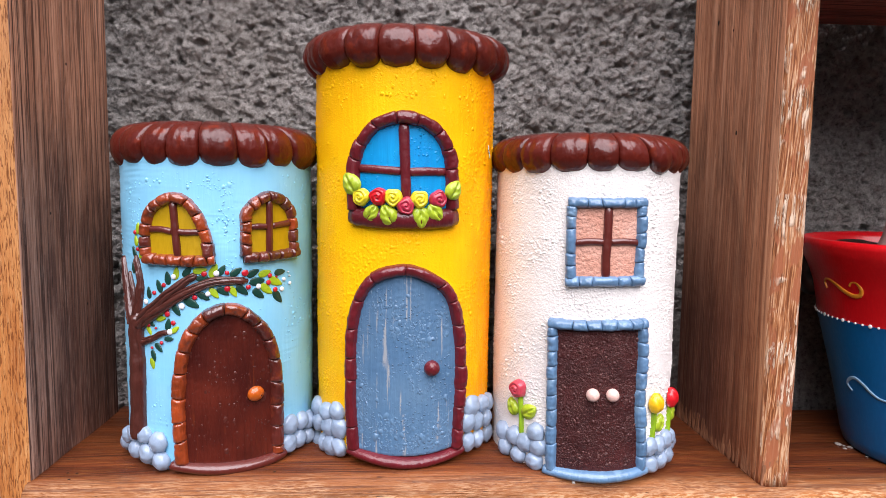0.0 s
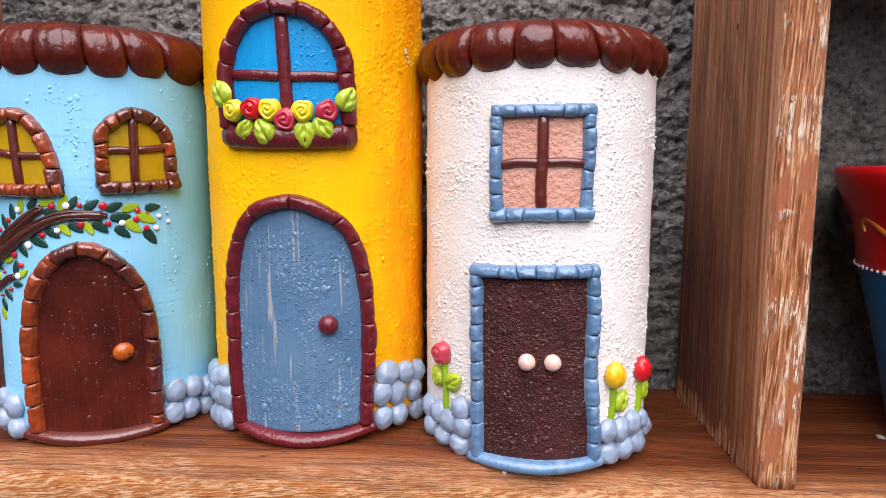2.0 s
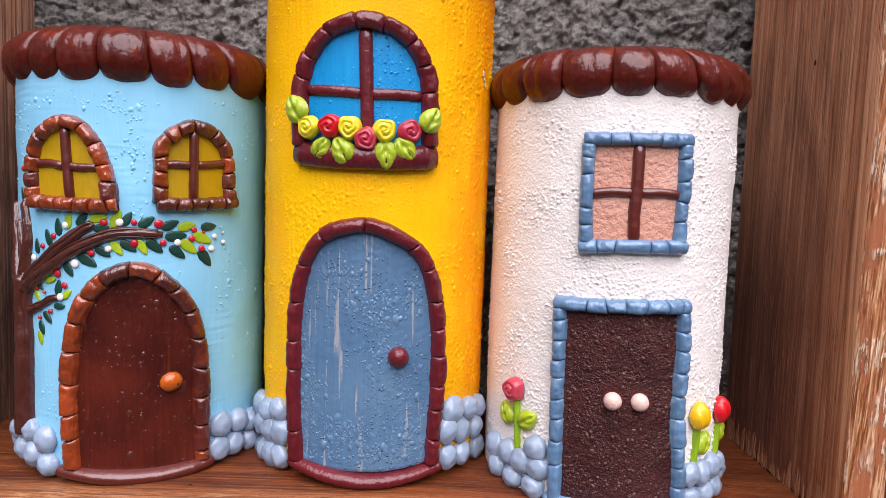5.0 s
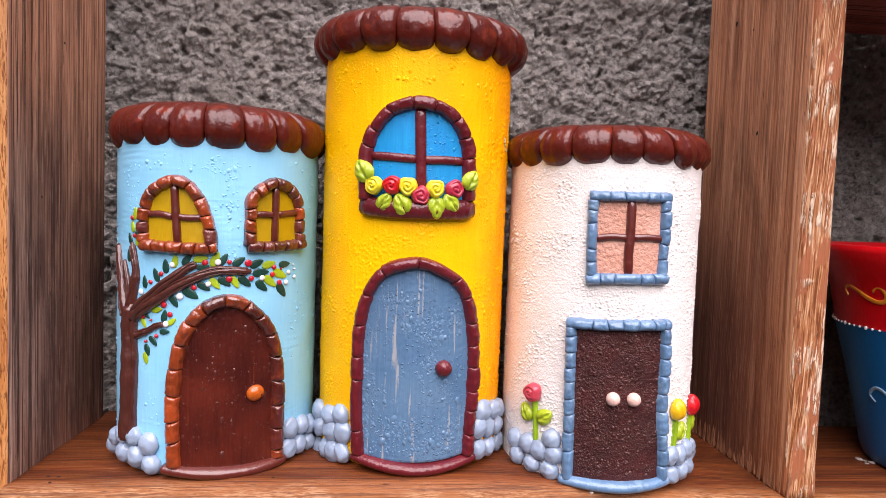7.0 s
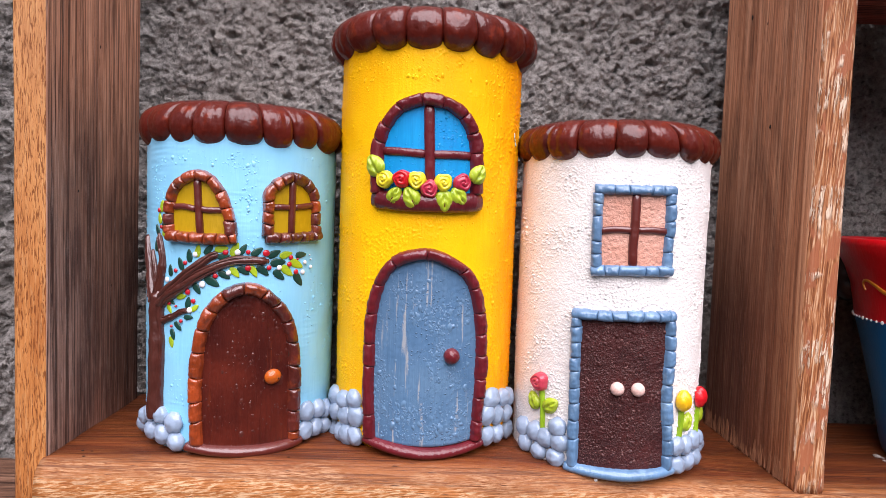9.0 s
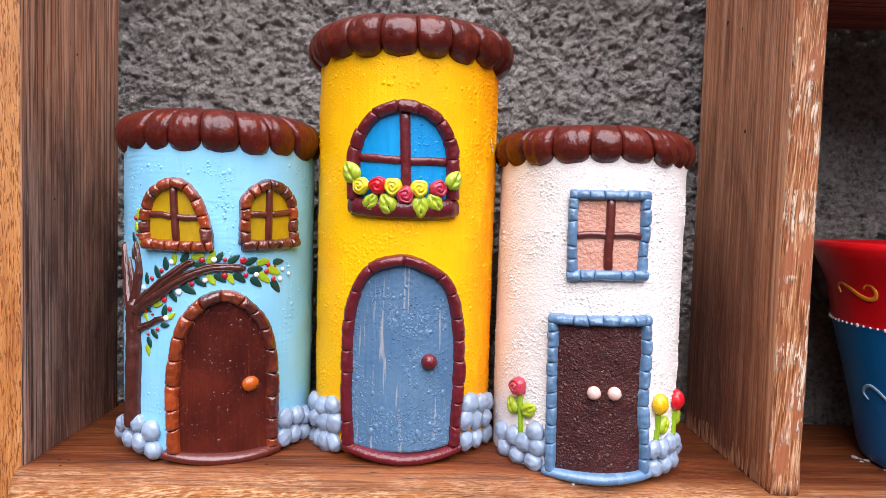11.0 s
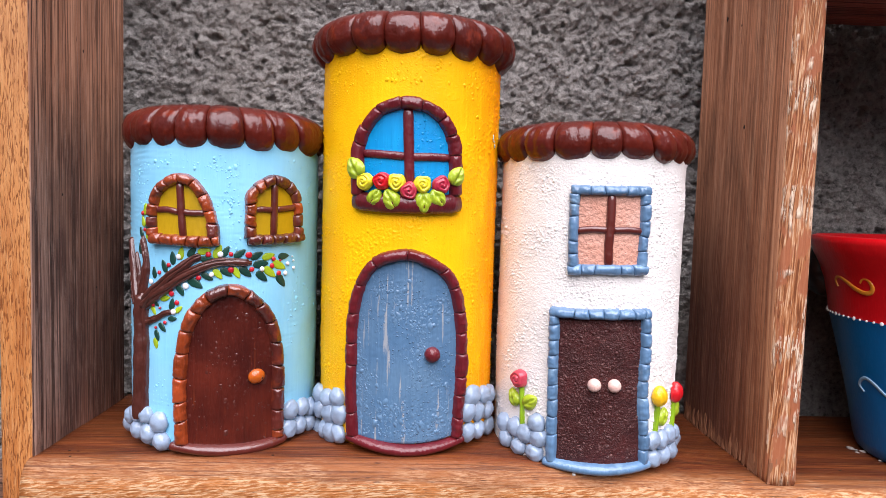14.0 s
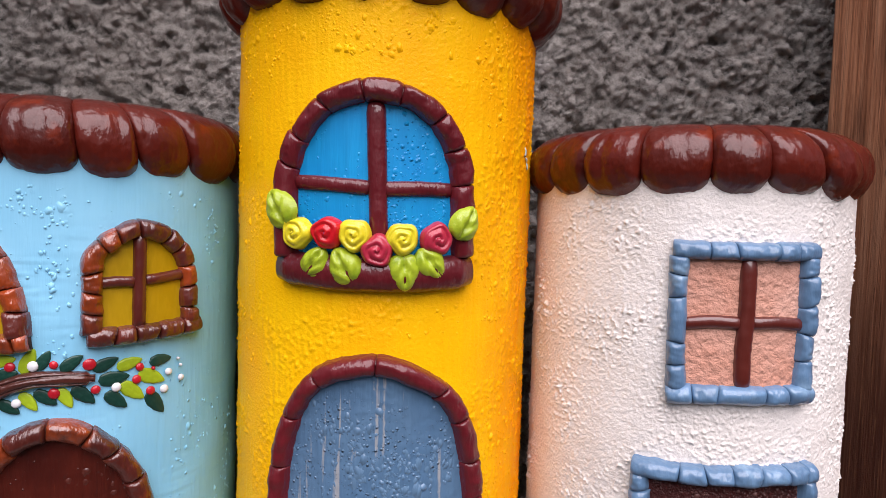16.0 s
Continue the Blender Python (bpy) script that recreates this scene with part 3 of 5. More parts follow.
def along_path(path):
    """A function from a share of the path's length to the place and the direction there, and the length."""
    pts = [Vector(p) for p in path]
    lens = [0.0]
    for a, b in zip(pts, pts[1:]):
        lens.append(lens[-1] + (b - a).length)

    def at(s):
        s = min(max(s, 0.0), 1.0) * lens[-1]
        i = 0
        while i < len(pts) - 2 and lens[i + 1] < s:
            i += 1
        step_ = max(1e-9, lens[i + 1] - lens[i])
        return pts[i].lerp(pts[i + 1], (s - lens[i]) / step_), (pts[i + 1] - pts[i]).normalized()

    return at, lens[-1]


def share_near(path, spot):
    """The share of the path's length at which it passes nearest to a spot."""
    at, _ = along_path(path)
    return min((k / 200 for k in range(201)), key=lambda k: (at(k)[0] - Vector(spot)).length)


def clay_piece(tube, at, total, s0, s1, width, height, slants, seed, flat, dent, notch):
    """One hand-cut piece of a clay roll: full section, slanted cuts at both ends, dented by fingers."""
    rnd = random.Random(seed)
    length = (s1 - s0) * total
    ends = (0.0, 0.00012, 0.00035, 0.0008)
    inner = [0.0008 + (length - 0.0016) * k / 11 for k in range(1, 11)] if length > 0.0022 else []
    stops = [e for e in ends if e < length * 0.45] + inner + [length - e for e in reversed(ends) if e < length * 0.45]
    tilt, swell, grow = rnd.uniform(-0.16, 0.16), rnd.uniform(-0.05, 0.05), rnd.uniform(-0.05, 0.05)
    deep = (rnd.uniform(-1, 1), rnd.uniform(-1, 1))
    off = Vector((rnd.uniform(0, 50), rnd.uniform(0, 50), seed % 97))
    bm = bmesh.new()
    rows = []
    for e in stops:
        k = e / length
        near = min(e, length - e)
        rise = min(1.0, near / 0.0008)
        rise = math.sqrt(1 - (1 - rise) ** 2)
        side = deep[0] if k < 0.5 else deep[1]
        w = width * (0.97 + 0.03 * rise) * (1 + swell * math.sin(math.pi * k) + grow * (2 * k - 1))
        row = []
        for j in range(13):
            o = 2 * j / 12 - 1
            o = math.copysign(abs(o) ** 0.85, o)
            lean = slants[0] * (1 - k) + slants[1] * k
            p, t = at(s0 + (s1 - s0) * k + lean * o * w / 2 / total)
            n = Vector((t.y, -t.x))
            groove = 1 - notch * (1 + 0.45 * side * o)
            h = height * (groove + (1 - groove) * rise) * (1 + tilt * o) * (1 + 0.06 * math.sin(math.pi * k))
            d = h * max(0.0, 1 - abs(o) ** flat) ** 0.5
            q = Vector((p.x * 1000, p.y * 1000, 0)) + n.to_3d() * o * w * 500 + off
            d += dent * 1.5 * (noise.noise(q * 0.45) + 0.55 * noise.noise(q * 1.15)) * (1 - abs(o) ** 3)
            wob = 1 + 0.13 * noise.noise(q * 0.42 + Vector((0, 0, 5)))
            row.append(tube.at(p.x + n.x * o * w / 2 * wob, p.y + n.y * o * w / 2 * wob, d if j not in (0, 12) else -0.0007))
        rows.append(row)
    vs = grid(bm, rows)
    bm.faces.new(vs[0][::-1])
    bm.faces.new(vs[-1])
    bmesh.ops.recalc_face_normals(bm, faces=bm.faces)
    return bm


def on_wall(tube, spots):
    """Angles in degrees and heights in millimetres, turned into (u, z) in metres."""
    return [(tube.u(d), mm * 0.001) for d, mm in spots]


def frame_pieces(tube, spots, cuts, width, height, material, parent, name, seed, alt=None, flat=2.6, dent=0.00022, slant=0.25, notch=0.42):
    """A roll of clay along a line on the wall, cut into pieces at the given spots. alt: (material, from, to) of differently coloured ones."""
    rnd = random.Random(seed)
    path = smooth_path(on_wall(tube, spots), 9)
    at, total = along_path(path)
    bed = M["mortar_blue"] if material == M["steel"] else material if material == M["maroon"] else M["mortar"]
    part("joint", rope(tube, [at(k / 40)[0] for k in range(41)], lambda k: width * 0.90, lambda k: height * (0.72 if bed == material else 0.58), 6), bed, parent)
    marks = [0.0] + sorted(share_near(path, c) for c in on_wall(tube, cuts)) + [1.0]
    lean = [rnd.uniform(-slant, slant) for _ in marks]
    lean[0] = lean[-1] = 0.0
    gap = 0.00005 / total
    for i, (a, b) in enumerate(zip(marks, marks[1:])):
        bm = clay_piece(tube, at, total, a + gap, b - gap, width * rnd.uniform(0.96, 1.06), height * rnd.uniform(0.94, 1.07), (lean[i], lean[i + 1]), seed * 31 + i, flat, dent, notch)
        other = alt is not None and rnd.random() < (0.95 if alt[1] <= (a + b) / 2 < alt[2] else 0.05)
        part(name, bm, alt[0] if other else material, parent)


def panel(tube, spots, depth, sag=0.0, nu=60, nz=80, rough=0.0, seed=0.0):
    """A slightly raised panel inside a line that runs up its left side, over the top and down its right side."""
    path = smooth_path(on_wall(tube, spots), 8)
    peak = max(range(len(path)), key=lambda i: path[i].y)
    left, right = path[:peak + 1], path[peak:][::-1]
    low, top = min(left[0].y, right[0].y), path[peak].y

    def reach(side, z):
        for a, b in zip(side, side[1:]):
            if b.y >= z and b.y > a.y:
                return a.x + (b.x - a.x) * min(1.0, max(0.0, (z - a.y) / (b.y - a.y)))
        return side[-1].x

    bm = bmesh.new()
    rows = []
    for i in range(nz + 1):
        k = 1 - (1 - i / nz) ** 1.25
        z0 = low + (top - low) * k
        u0, u1 = reach(left, z0), reach(right, z0)
        row = []
        for j in range(nu + 1):
            c = 2 * j / nu - 1
            u = (u0 + u1) / 2 + (u1 - u0) / 2 * c
            z = z0 - sag * (1 - c * c) * (1 - k)
            edge = i in (0, nz) or j in (0, nu)
            d = -0.0008 if edge else depth + rough * noise.noise(Vector((u * 900, z * 900, seed)))
            row.append(tube.at(u, z, d))
        rows.append(row)
    grid(bm, rows)
    bmesh.ops.recalc_face_normals(bm, faces=bm.faces)
    return bm


def blob_mesh(name, sx, sy, sz, seg=14, rings=8, wobble=0.0, seed=0):
    """A flattened lump, flat side down, x and y on the wall, z outwards."""
    verts, faces = [], []
    for i in range(rings + 1):
        a = (math.pi * 0.62) * i / rings
        for j in range(seg):
            b = 2 * math.pi * j / seg
            v = Vector((math.sin(a) * math.cos(b), math.sin(a) * math.sin(b), math.cos(a)))
            k = 1 + wobble * noise.noise(v * 1.7 + Vector((seed * 3.1, seed, 0)))
            verts.append((v.x * sx * k, v.y * sy * k, (v.z + 0.1) * sz * k))
    for i in range(rings):
        for j in range(seg):
            q = (i * seg + j, (i + 1) * seg + j, (i + 1) * seg + (j + 1) % seg, i * seg + (j + 1) % seg)
            faces.append(q if i else q[:3])
    return quick_mesh(name, verts, faces)


def leaf_mesh(name, length, width, thick, vein=0.0, jag=0.0):
    """A pointed leaf along y with a groove along its middle."""
    verts, faces = [], []
    n, m = 14, 14
    for i in range(n + 1):
        k = i / n
        w = width * (math.sin(math.pi * k ** 0.72) ** 0.62) * 0.5 + 1e-5
        w *= 1 + jag * math.sin(k * 20.4)
        for j in range(m + 1):
            c = 2 * j / m - 1
            dome = max(0.0, 1 - c * c) ** 0.6 * math.sin(math.pi * min(1, max(0.0, k))) ** 0.4
            groove = vein * math.exp(-(c / 0.14) ** 2) + vein * 0.55 * max(0.0, math.sin(abs(c) * 9 - k * 16))
            verts.append((c * w, (k - 0.5) * length, thick * dome * (1 - groove) - (0.0003 if abs(c) == 1 else 0)))
    for i in range(n):
        for j in range(m):
            a = i * (m + 1) + j
            faces.append((a, a + 1, a + m + 2, a + m + 1))
    return quick_mesh(name, verts, faces)


def rose_mesh(name, radius, thick, seed=0, turns=2.3):
    """A coiled strip of clay: a dome with a spiral ridge."""
    verts, faces = [], []
    n, seg = 16, 40
    for i in range(n + 1):
        k = i / n
        for j in range(seg):
            b = 2 * math.pi * j / seg
            arm = (k * turns - j / seg) % 1.0
            ridge = (1 - abs(2 * arm - 1) ** 2.2) * (0.55 + 0.45 * (1 - k))
            rim = math.sqrt(max(0.0, 1 - max(0.0, (k - 0.72) / 0.28) ** 2))
            wob = 1 + 0.06 * math.sin(3 * b + seed) + 0.04 * math.sin(5 * b + seed * 2)
            z = thick * rim * (0.55 + 0.28 * ridge + 0.2 * (1 - k)) - (0.0005 if i == n else 0)
            verts.append((radius * k * wob * math.cos(b), radius * k * wob * math.sin(b), z))
    for i in range(n):
        for j in range(seg):
            q = (i * seg + j, (i + 1) * seg + j, (i + 1) * seg + (j + 1) % seg, i * seg + (j + 1) % seg)
            faces.append(q if i else q[:3])
    return quick_mesh(name, verts, faces)


def tulip_mesh(name, sx, sy, sz):
    """An egg-shaped closed bud with folds between its petals."""
    me = blob_mesh(name, sx, sy, sz, 28, 14, 0.06, 4)
    for v in me.vertices:
        x, y = v.co.x / sx, v.co.y / sy
        fold = math.exp(-((x - 0.28 - 0.25 * y) / 0.13) ** 2) + math.exp(-((x + 0.32 + 0.3 * y) / 0.13) ** 2) + 0.6 * math.exp(-((x - 0.75) / 0.12) ** 2)
        v.co.z *= 1 - 0.20 * fold
        v.co.x *= 1 - 0.16 * max(0.0, y)
    me.update()
    return me


def drops(tube, parent, material, count, sizes, where, seed, name="dried_paint", lift=0.0, span=(-90, 90), heights=(0.0, 0.15), stretch=1.4, bulge=(0.18, 0.42)):
    """Small drops of dried paint, all in one mesh. where(degrees, z): how likely a drop is there."""
    rnd = random.Random(seed)
    verts, faces = [], []
    seg = 8
    made = 0
    for _ in range(count * 12):
        if made >= count:
            break
        deg, z = rnd.uniform(*span), rnd.uniform(*heights)
        if rnd.random() > where(deg, z):
            continue
        made += 1
        s = rnd.uniform(*sizes) * (1.8 if rnd.random() < 0.10 else 0.9)
        m = tube.place(tube.u(deg), z, lift, rnd.uniform(-25, 25), (s * rnd.uniform(0.8, 1.1), s * rnd.uniform(0.9, stretch), s * rnd.uniform(*bulge)))
        base = len(verts)
        lob = [rnd.uniform(0.7, 1.25) for _ in range(seg)]
        for ring, (r, h) in enumerate(((1.25, -0.15), (0.88, 0.42), (0.5, 0.85))):
            verts += [m @ Vector((r * lob[j] * math.cos(2 * math.pi * j / seg), r * lob[j] * math.sin(2 * math.pi * j / seg), h)) for j in range(seg)]
        verts.append(m @ Vector((0, 0, 1.0)))
        for ring in range(2):
            for j in range(seg):
                a, b = base + ring * seg + j, base + ring * seg + (j + 1) % seg
                faces.append((a, b, b + seg, a + seg))
        faces += [(base + 2 * seg + j, base + 2 * seg + (j + 1) % seg, base + 3 * seg) for j in range(seg)]
    return tagged(part_of(name, quick_mesh(name, verts, faces), material, parent), kind="stuff")


def patchy(scale, level, seed, gain=6.0):
    """Likelihood in uneven patches."""
    return lambda deg, z: min(1.0, max(0.03, (noise.noise(Vector((deg * 0.0007 * scale, z * scale, seed))) - level) * gain))


# ---- setting ----
FLOOR = 0.002  # height of the shelf board on which the houses stand
WALL_Y = 0.388


def spaced(near_a, near_b, step, far_a, far_b):
    xs = list(np.arange(near_a, near_b, step))
    return [far_a, far_a * 0.6 + near_a * 0.4, far_a * 0.2 + near_a * 0.8] + xs + [far_b * 0.2 + near_b * 0.8, far_b * 0.6 + near_b * 0.4, far_b]


def rough_cast(x, z):
    """Relief of thrown cement: crumbs of two sizes, each at its own depth, over uneven ground with deep pits."""
    p = Vector((x, 0.0, z))
    q = p + noise.noise_vector(p * 420) * 0.0011

    def crumbs(scale, seed):
        near, spots = noise.voronoi(q * scale + Vector((0, seed, 0)))
        return 0.9 * noise.noise(spots[0] * 5.7) - 0.8 * near[0] ** 1.5

    lump = noise.noise(q * 130 + Vector((3, 0, 1)))
    broad = noise.noise(p * 16)
    crack = 0.010 * math.exp(-((x + 0.231 - 0.006 * noise.noise(Vector((0, 5, z * 60)))) / 0.0045) ** 2) * max(0.0, 0.35 + noise.noise(Vector((3, 1, z * 45)))) if x < -0.21 else 0.0
    pit = max(0.0, noise.noise(q * 190 + Vector((7, 2, 5))) - 0.30)
    return 0.0025 * crumbs(190, 1.0) + 0.0016 * crumbs(430, 4.0) + 0.0016 * lump + 0.0035 * broad - 0.011 * pit - 0.012 * max(0.0, -broad - 0.42) - crack


xs = spaced(-0.30, 0.28, 0.00074, -1.9, 1.9)
zs = spaced(-0.05, 0.24, 0.00074, -1.2, 1.9)
verts = [(x, -rough_cast(x, z), z) for z in zs for x in xs]
nx = len(xs)
faces = [(i * nx + j, i * nx + j + 1, (i + 1) * nx + j + 1, (i + 1) * nx + j) for i in range(len(zs) - 1) for j in range(nx - 1)]
base_count = len(verts)
verts += [(-1.9, 0.25, -1.2), (1.9, 0.25, -1.2), (1.9, 0.25, 1.9), (-1.9, 0.25, 1.9)]
faces += [(base_count + 1, base_count, base_count + 3, base_count + 2), (base_count - nx, base_count - 1, base_count + 2, base_count + 3)]
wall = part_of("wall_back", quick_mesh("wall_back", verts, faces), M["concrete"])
wall.location = (0, WALL_Y, 0)
tagged(wall, "rough grey cement-rendered wall behind the wooden shelf", "wall", kind="structure")

# unseen ground, added for the light it bounces up
bm = bmesh.new()
grid(bm, [[(-300 + 60 * i, -300 + 60 * j, 0) for i in range(11)] for j in range(11)])
ground = part("ground", bm, M["ground"])
ground.location = (0, 0, -1.2)
tagged(ground, "grey ground below the wall shelf, unseen, added for bounced light", "ground", kind="structure")


def added_wall(name, size, at):
    bm = bmesh.new()
    bmesh.ops.create_cube(bm, size=1.0, matrix=Matrix.Translation(at) @ Matrix.Diagonal((*size, 1)))
    bmesh.ops.bevel(bm, geom=bm.edges[:], offset=0.02, segments=2, affect="EDGES")
    ob = part(name, bm, M["plaster"], smooth=False)
    return tagged(ob, "plain dull plaster wall, unseen, added to close off the low sky", "wall", kind="structure")


# unseen walls, added round the space before the shelf to cut off low sky
added_wall("wall_opposite", (4.4, 0.2, 1.3), (0, -1.9, -0.55))
added_wall("wall_left", (0.2, 2.4, 1.7), (-2.05, -0.6, -0.35))
added_wall("wall_right", (0.2, 2.4, 1.7), (2.05, -0.6, -0.35))


# ---- wooden shelf ----
def step(a, b, x):
    k = min(1.0, max(0.0, (x - a) / (b - a)))
    return k * k * (3 - 2 * k)


def board_top(x):
    """Height of the bowed shelf board along its length."""
    return 0.0046 - 0.0070 * step(0.01, 0.17, x) - 0.0016 * step(-0.07, -0.15, x)


def plank(name, size, corner, material, parent, axis, rounding=0.004, rough=0.0006, end_rough=0.0, seed=0, front=None, label="", bow=None, facing=0.6):
    """A sawn board: a rounded, slightly uneven section swept along its grain. corner: its lowest x, y, z."""
    others = [i for i in range(3) if i != axis]
    a, b = others
    w, h = size[a], size[b]
    section = []
    r = min(rounding, w * 0.45, h * 0.45)
    for cx, cy, start in ((w - r, h - r, 0), (r, h - r, 90), (r, r, 180), (w - r, r, 270)):
        for k in range(5):
            t = radians(start + 90 * k / 4)
            section.append((cx + r * math.cos(t), cy + r * math.sin(t)))
    dense = []
    for p, q in zip(section, section[1:] + section[:1]):
        gap = math.hypot(q[0] - p[0], q[1] - p[1])
        n = max(1, int(gap / 0.006))
        dense += [(p[0] + (q[0] - p[0]) * k / n, p[1] + (q[1] - p[1]) * k / n) for k in range(n)]
    bm = bmesh.new()
    rows = []
    n = max(2, int(size[axis] / 0.004))
    for i in range(n + 1):
        row = []
        for s, t in dense:
            v = [0.0, 0.0, 0.0]
            v[axis], v[a], v[b] = size[axis] * i / n, s, t
            q = Vector(v)
            stretch = Vector([c * (6 if k == axis else 60) for k, c in enumerate(q)])
            d = noise.noise(stretch + Vector((seed * 5.3, seed, 0))) * rough + noise.noise(stretch * 5) * rough * 0.5
            out = Vector((s - w / 2, t - h / 2)).normalized()
            v[a] += out.x * d
            v[b] += out.y * d
            if i in (0, n):
                v[axis] += (1 if i == 0 else -1) * abs(noise.noise(q * 700)) * end_rough
            if bow is not None:
                v[2] += bow(v[0] + corner[0]) * t / h
            row.append(Vector(v) + Vector(corner))
        rows.append(row)
    vs = grid(bm, rows, close_u=True)
    bm.faces.new(vs[0][::-1])
    bm.faces.new(vs[-1])
    bmesh.ops.recalc_face_normals(bm, faces=bm.faces)
    if front is not None:
        bm.normal_update()
        for f in bm.faces:
            if f.normal.y < -facing:
                f.material_index = 1
    ob = part(name, bm, material, parent, label)
    if front is not None:
        ob.data.materials.append(front)
    return ob


shelf = new("wooden_shelf")
shelf.location = (0, 0, 0)
tagged(shelf, "weathered reddish-brown wooden box shelf fixed on the wall", "shelf")
board = plank("shelf_board", (0.75, 0.104, 0.0215), (-0.1495, 0.2812, -0.0215), M["wood_board"], shelf, 0, 0.0085, 0.0006, seed=1, bow=board_top, label="shelf board with a pale worn front edge")
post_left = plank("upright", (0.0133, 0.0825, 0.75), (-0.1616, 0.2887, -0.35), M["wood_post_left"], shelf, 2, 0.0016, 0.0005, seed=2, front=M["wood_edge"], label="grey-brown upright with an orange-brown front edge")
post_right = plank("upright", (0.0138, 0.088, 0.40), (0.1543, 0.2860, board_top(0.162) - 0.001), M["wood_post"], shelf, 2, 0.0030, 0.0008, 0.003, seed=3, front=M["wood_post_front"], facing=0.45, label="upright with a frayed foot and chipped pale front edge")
# unseen upright, added to shade the bay with the pot
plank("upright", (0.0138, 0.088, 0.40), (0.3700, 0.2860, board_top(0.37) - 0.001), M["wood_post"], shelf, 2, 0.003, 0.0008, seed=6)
# its unseen front overhang is drawn out to shade the pot's bay
plank("upper_board", (0.2008, 0.123, 0.022), (0.1692, 0.2620, 0.2160), M["wood_dark"], shelf, 0, 0.002, 0.0005, seed=4, label="dark reddish board above the pot")
plank("lower_board", (0.40, 0.092, 0.042), (-0.5640, 0.2940, -0.0790), M["wood_grey"], shelf, 0, 0.003, 0.0008, seed=5, label="grey-brown weathered board")
plank("apron_board", (0.478, 0.014, 0.060), (-0.1475, 0.2915, -0.0830), M["wood_grey"], shelf, 0, 0.002, 0.0006, seed=7, label="dark board under the shelf board")
rnd = random.Random(8)
verts, faces = [], []
for k in range(150):
    y, w, t = rnd.uniform(0.2885, 0.372), rnd.uniform(0.0002, 0.00045), rnd.uniform(0.0002, 0.0006)
    x = 0.1543 if k % 5 else rnd.uniform(0.155, 0.167)
    if k % 5 == 0:
        y = 0.2866
    lo, hi, lean = board_top(0.162) + rnd.uniform(-0.0004, 0.0012), board_top(0.162) + rnd.uniform(0.003, 0.011), rnd.uniform(-0.0006, 0.0006)
    b = len(verts)
    verts += [(x - t, y - w, lo), (x - t, y + w, lo + 0.0003), (x + 0.0005, y + w, lo), (x + 0.0005, y - w, lo), (x - 0.0001, y + lean - w * 0.4, hi), (x - 0.0001, y + lean + w * 0.4, hi), (x + 0.0005, y + lean + w * 0.4, hi), (x + 0.0005, y + lean - w * 0.4, hi)]
    faces += [(b, b + 3, b + 2, b + 1), (b, b + 1, b + 5, b + 4), (b + 1, b + 2, b + 6, b + 5), (b + 2, b + 3, b + 7, b + 6), (b + 3, b, b + 4, b + 7), (b + 4, b + 5, b + 6, b + 7)]
tagged(part_of("frayed_fibre", quick_mesh("frayed_fibre", verts, faces, False), M["fibre"], post_right), kind="stuff")
# flat dark spots stand in for the shade inside small holes
HOLE = blob_mesh("nail_hole", 0.0006, 0.0004, 0.00012, 8, 3, 0.4, 2)
HOLE.materials.append(M["hole"])
for x, y in ((-0.1375, 0.2955), (-0.1335, 0.2950), (-0.1340, 0.2895), (-0.052, 0.2905), (0.061, 0.2900), (0.120, 0.3050), (0.196, 0.3010)):
    part_of("nail_hole", HOLE, None, board, m=Matrix.Translation((x, y, board_top(x) + 0.0001)))
for y, z, k in ((0.322, 0.150, 1.6), (0.345, 0.205, 2.0), (0.330, 0.198, 1.0), (0.310, 0.225, 1.2)):
    part_of("nail_hole", HOLE, None, post_right, m=Matrix.Translation((0.1540, y, z)) @ Matrix.Rotation(radians(-90), 4, "Y") @ Matrix.Diagonal((k, k, 1, 1)))
for y, z, k in ((0.330, 0.175, 1.2), (0.312, 0.110, 1.0), (0.341, 0.066, 1.0)):
    part_of("nail_hole", HOLE, None, post_left, m=Matrix.Translation((-0.1482, y, z)) @ Matrix.Rotation(radians(90), 4, "Y") @ Matrix.Diagonal((k, k, 1, 1)))


# ---- clay houses ----
def house_body(tube, height, foot, material, parent, relief, around=160, up=120, label="", taper=(0.0016, 0.0025)):
    """The tube itself, closed below, with a rounded foot; its front has the finer mesh."""
    r = tube.r
    angles = [radians(-105 + 210 * k / around) for k in range(around)] + [radians(105 + 150 * k / 30) for k in range(30)]
    n = len(angles)
    verts, faces = [], []
    for i in range(up + 1):
        z = foot + (height - foot) * i / up
        for a in angles:
            d = relief(r * a, z) - taper[0] * max(0.0, 1 - (z - foot) / taper[1]) ** 2
            verts.append(((r + d) * math.sin(a), -(r + d) * math.cos(a), z))
    for i in range(up):
        for j in range(n):
            faces.append((i * n + j, i * n + (j + 1) % n, (i + 1) * n + (j + 1) % n, (i + 1) * n + j))
    faces.append(tuple(range(n))[::-1])
    faces.append(tuple(up * n + j for j in range(n)))
    return part_of("body", quick_mesh("body", verts, faces), material, parent, label)


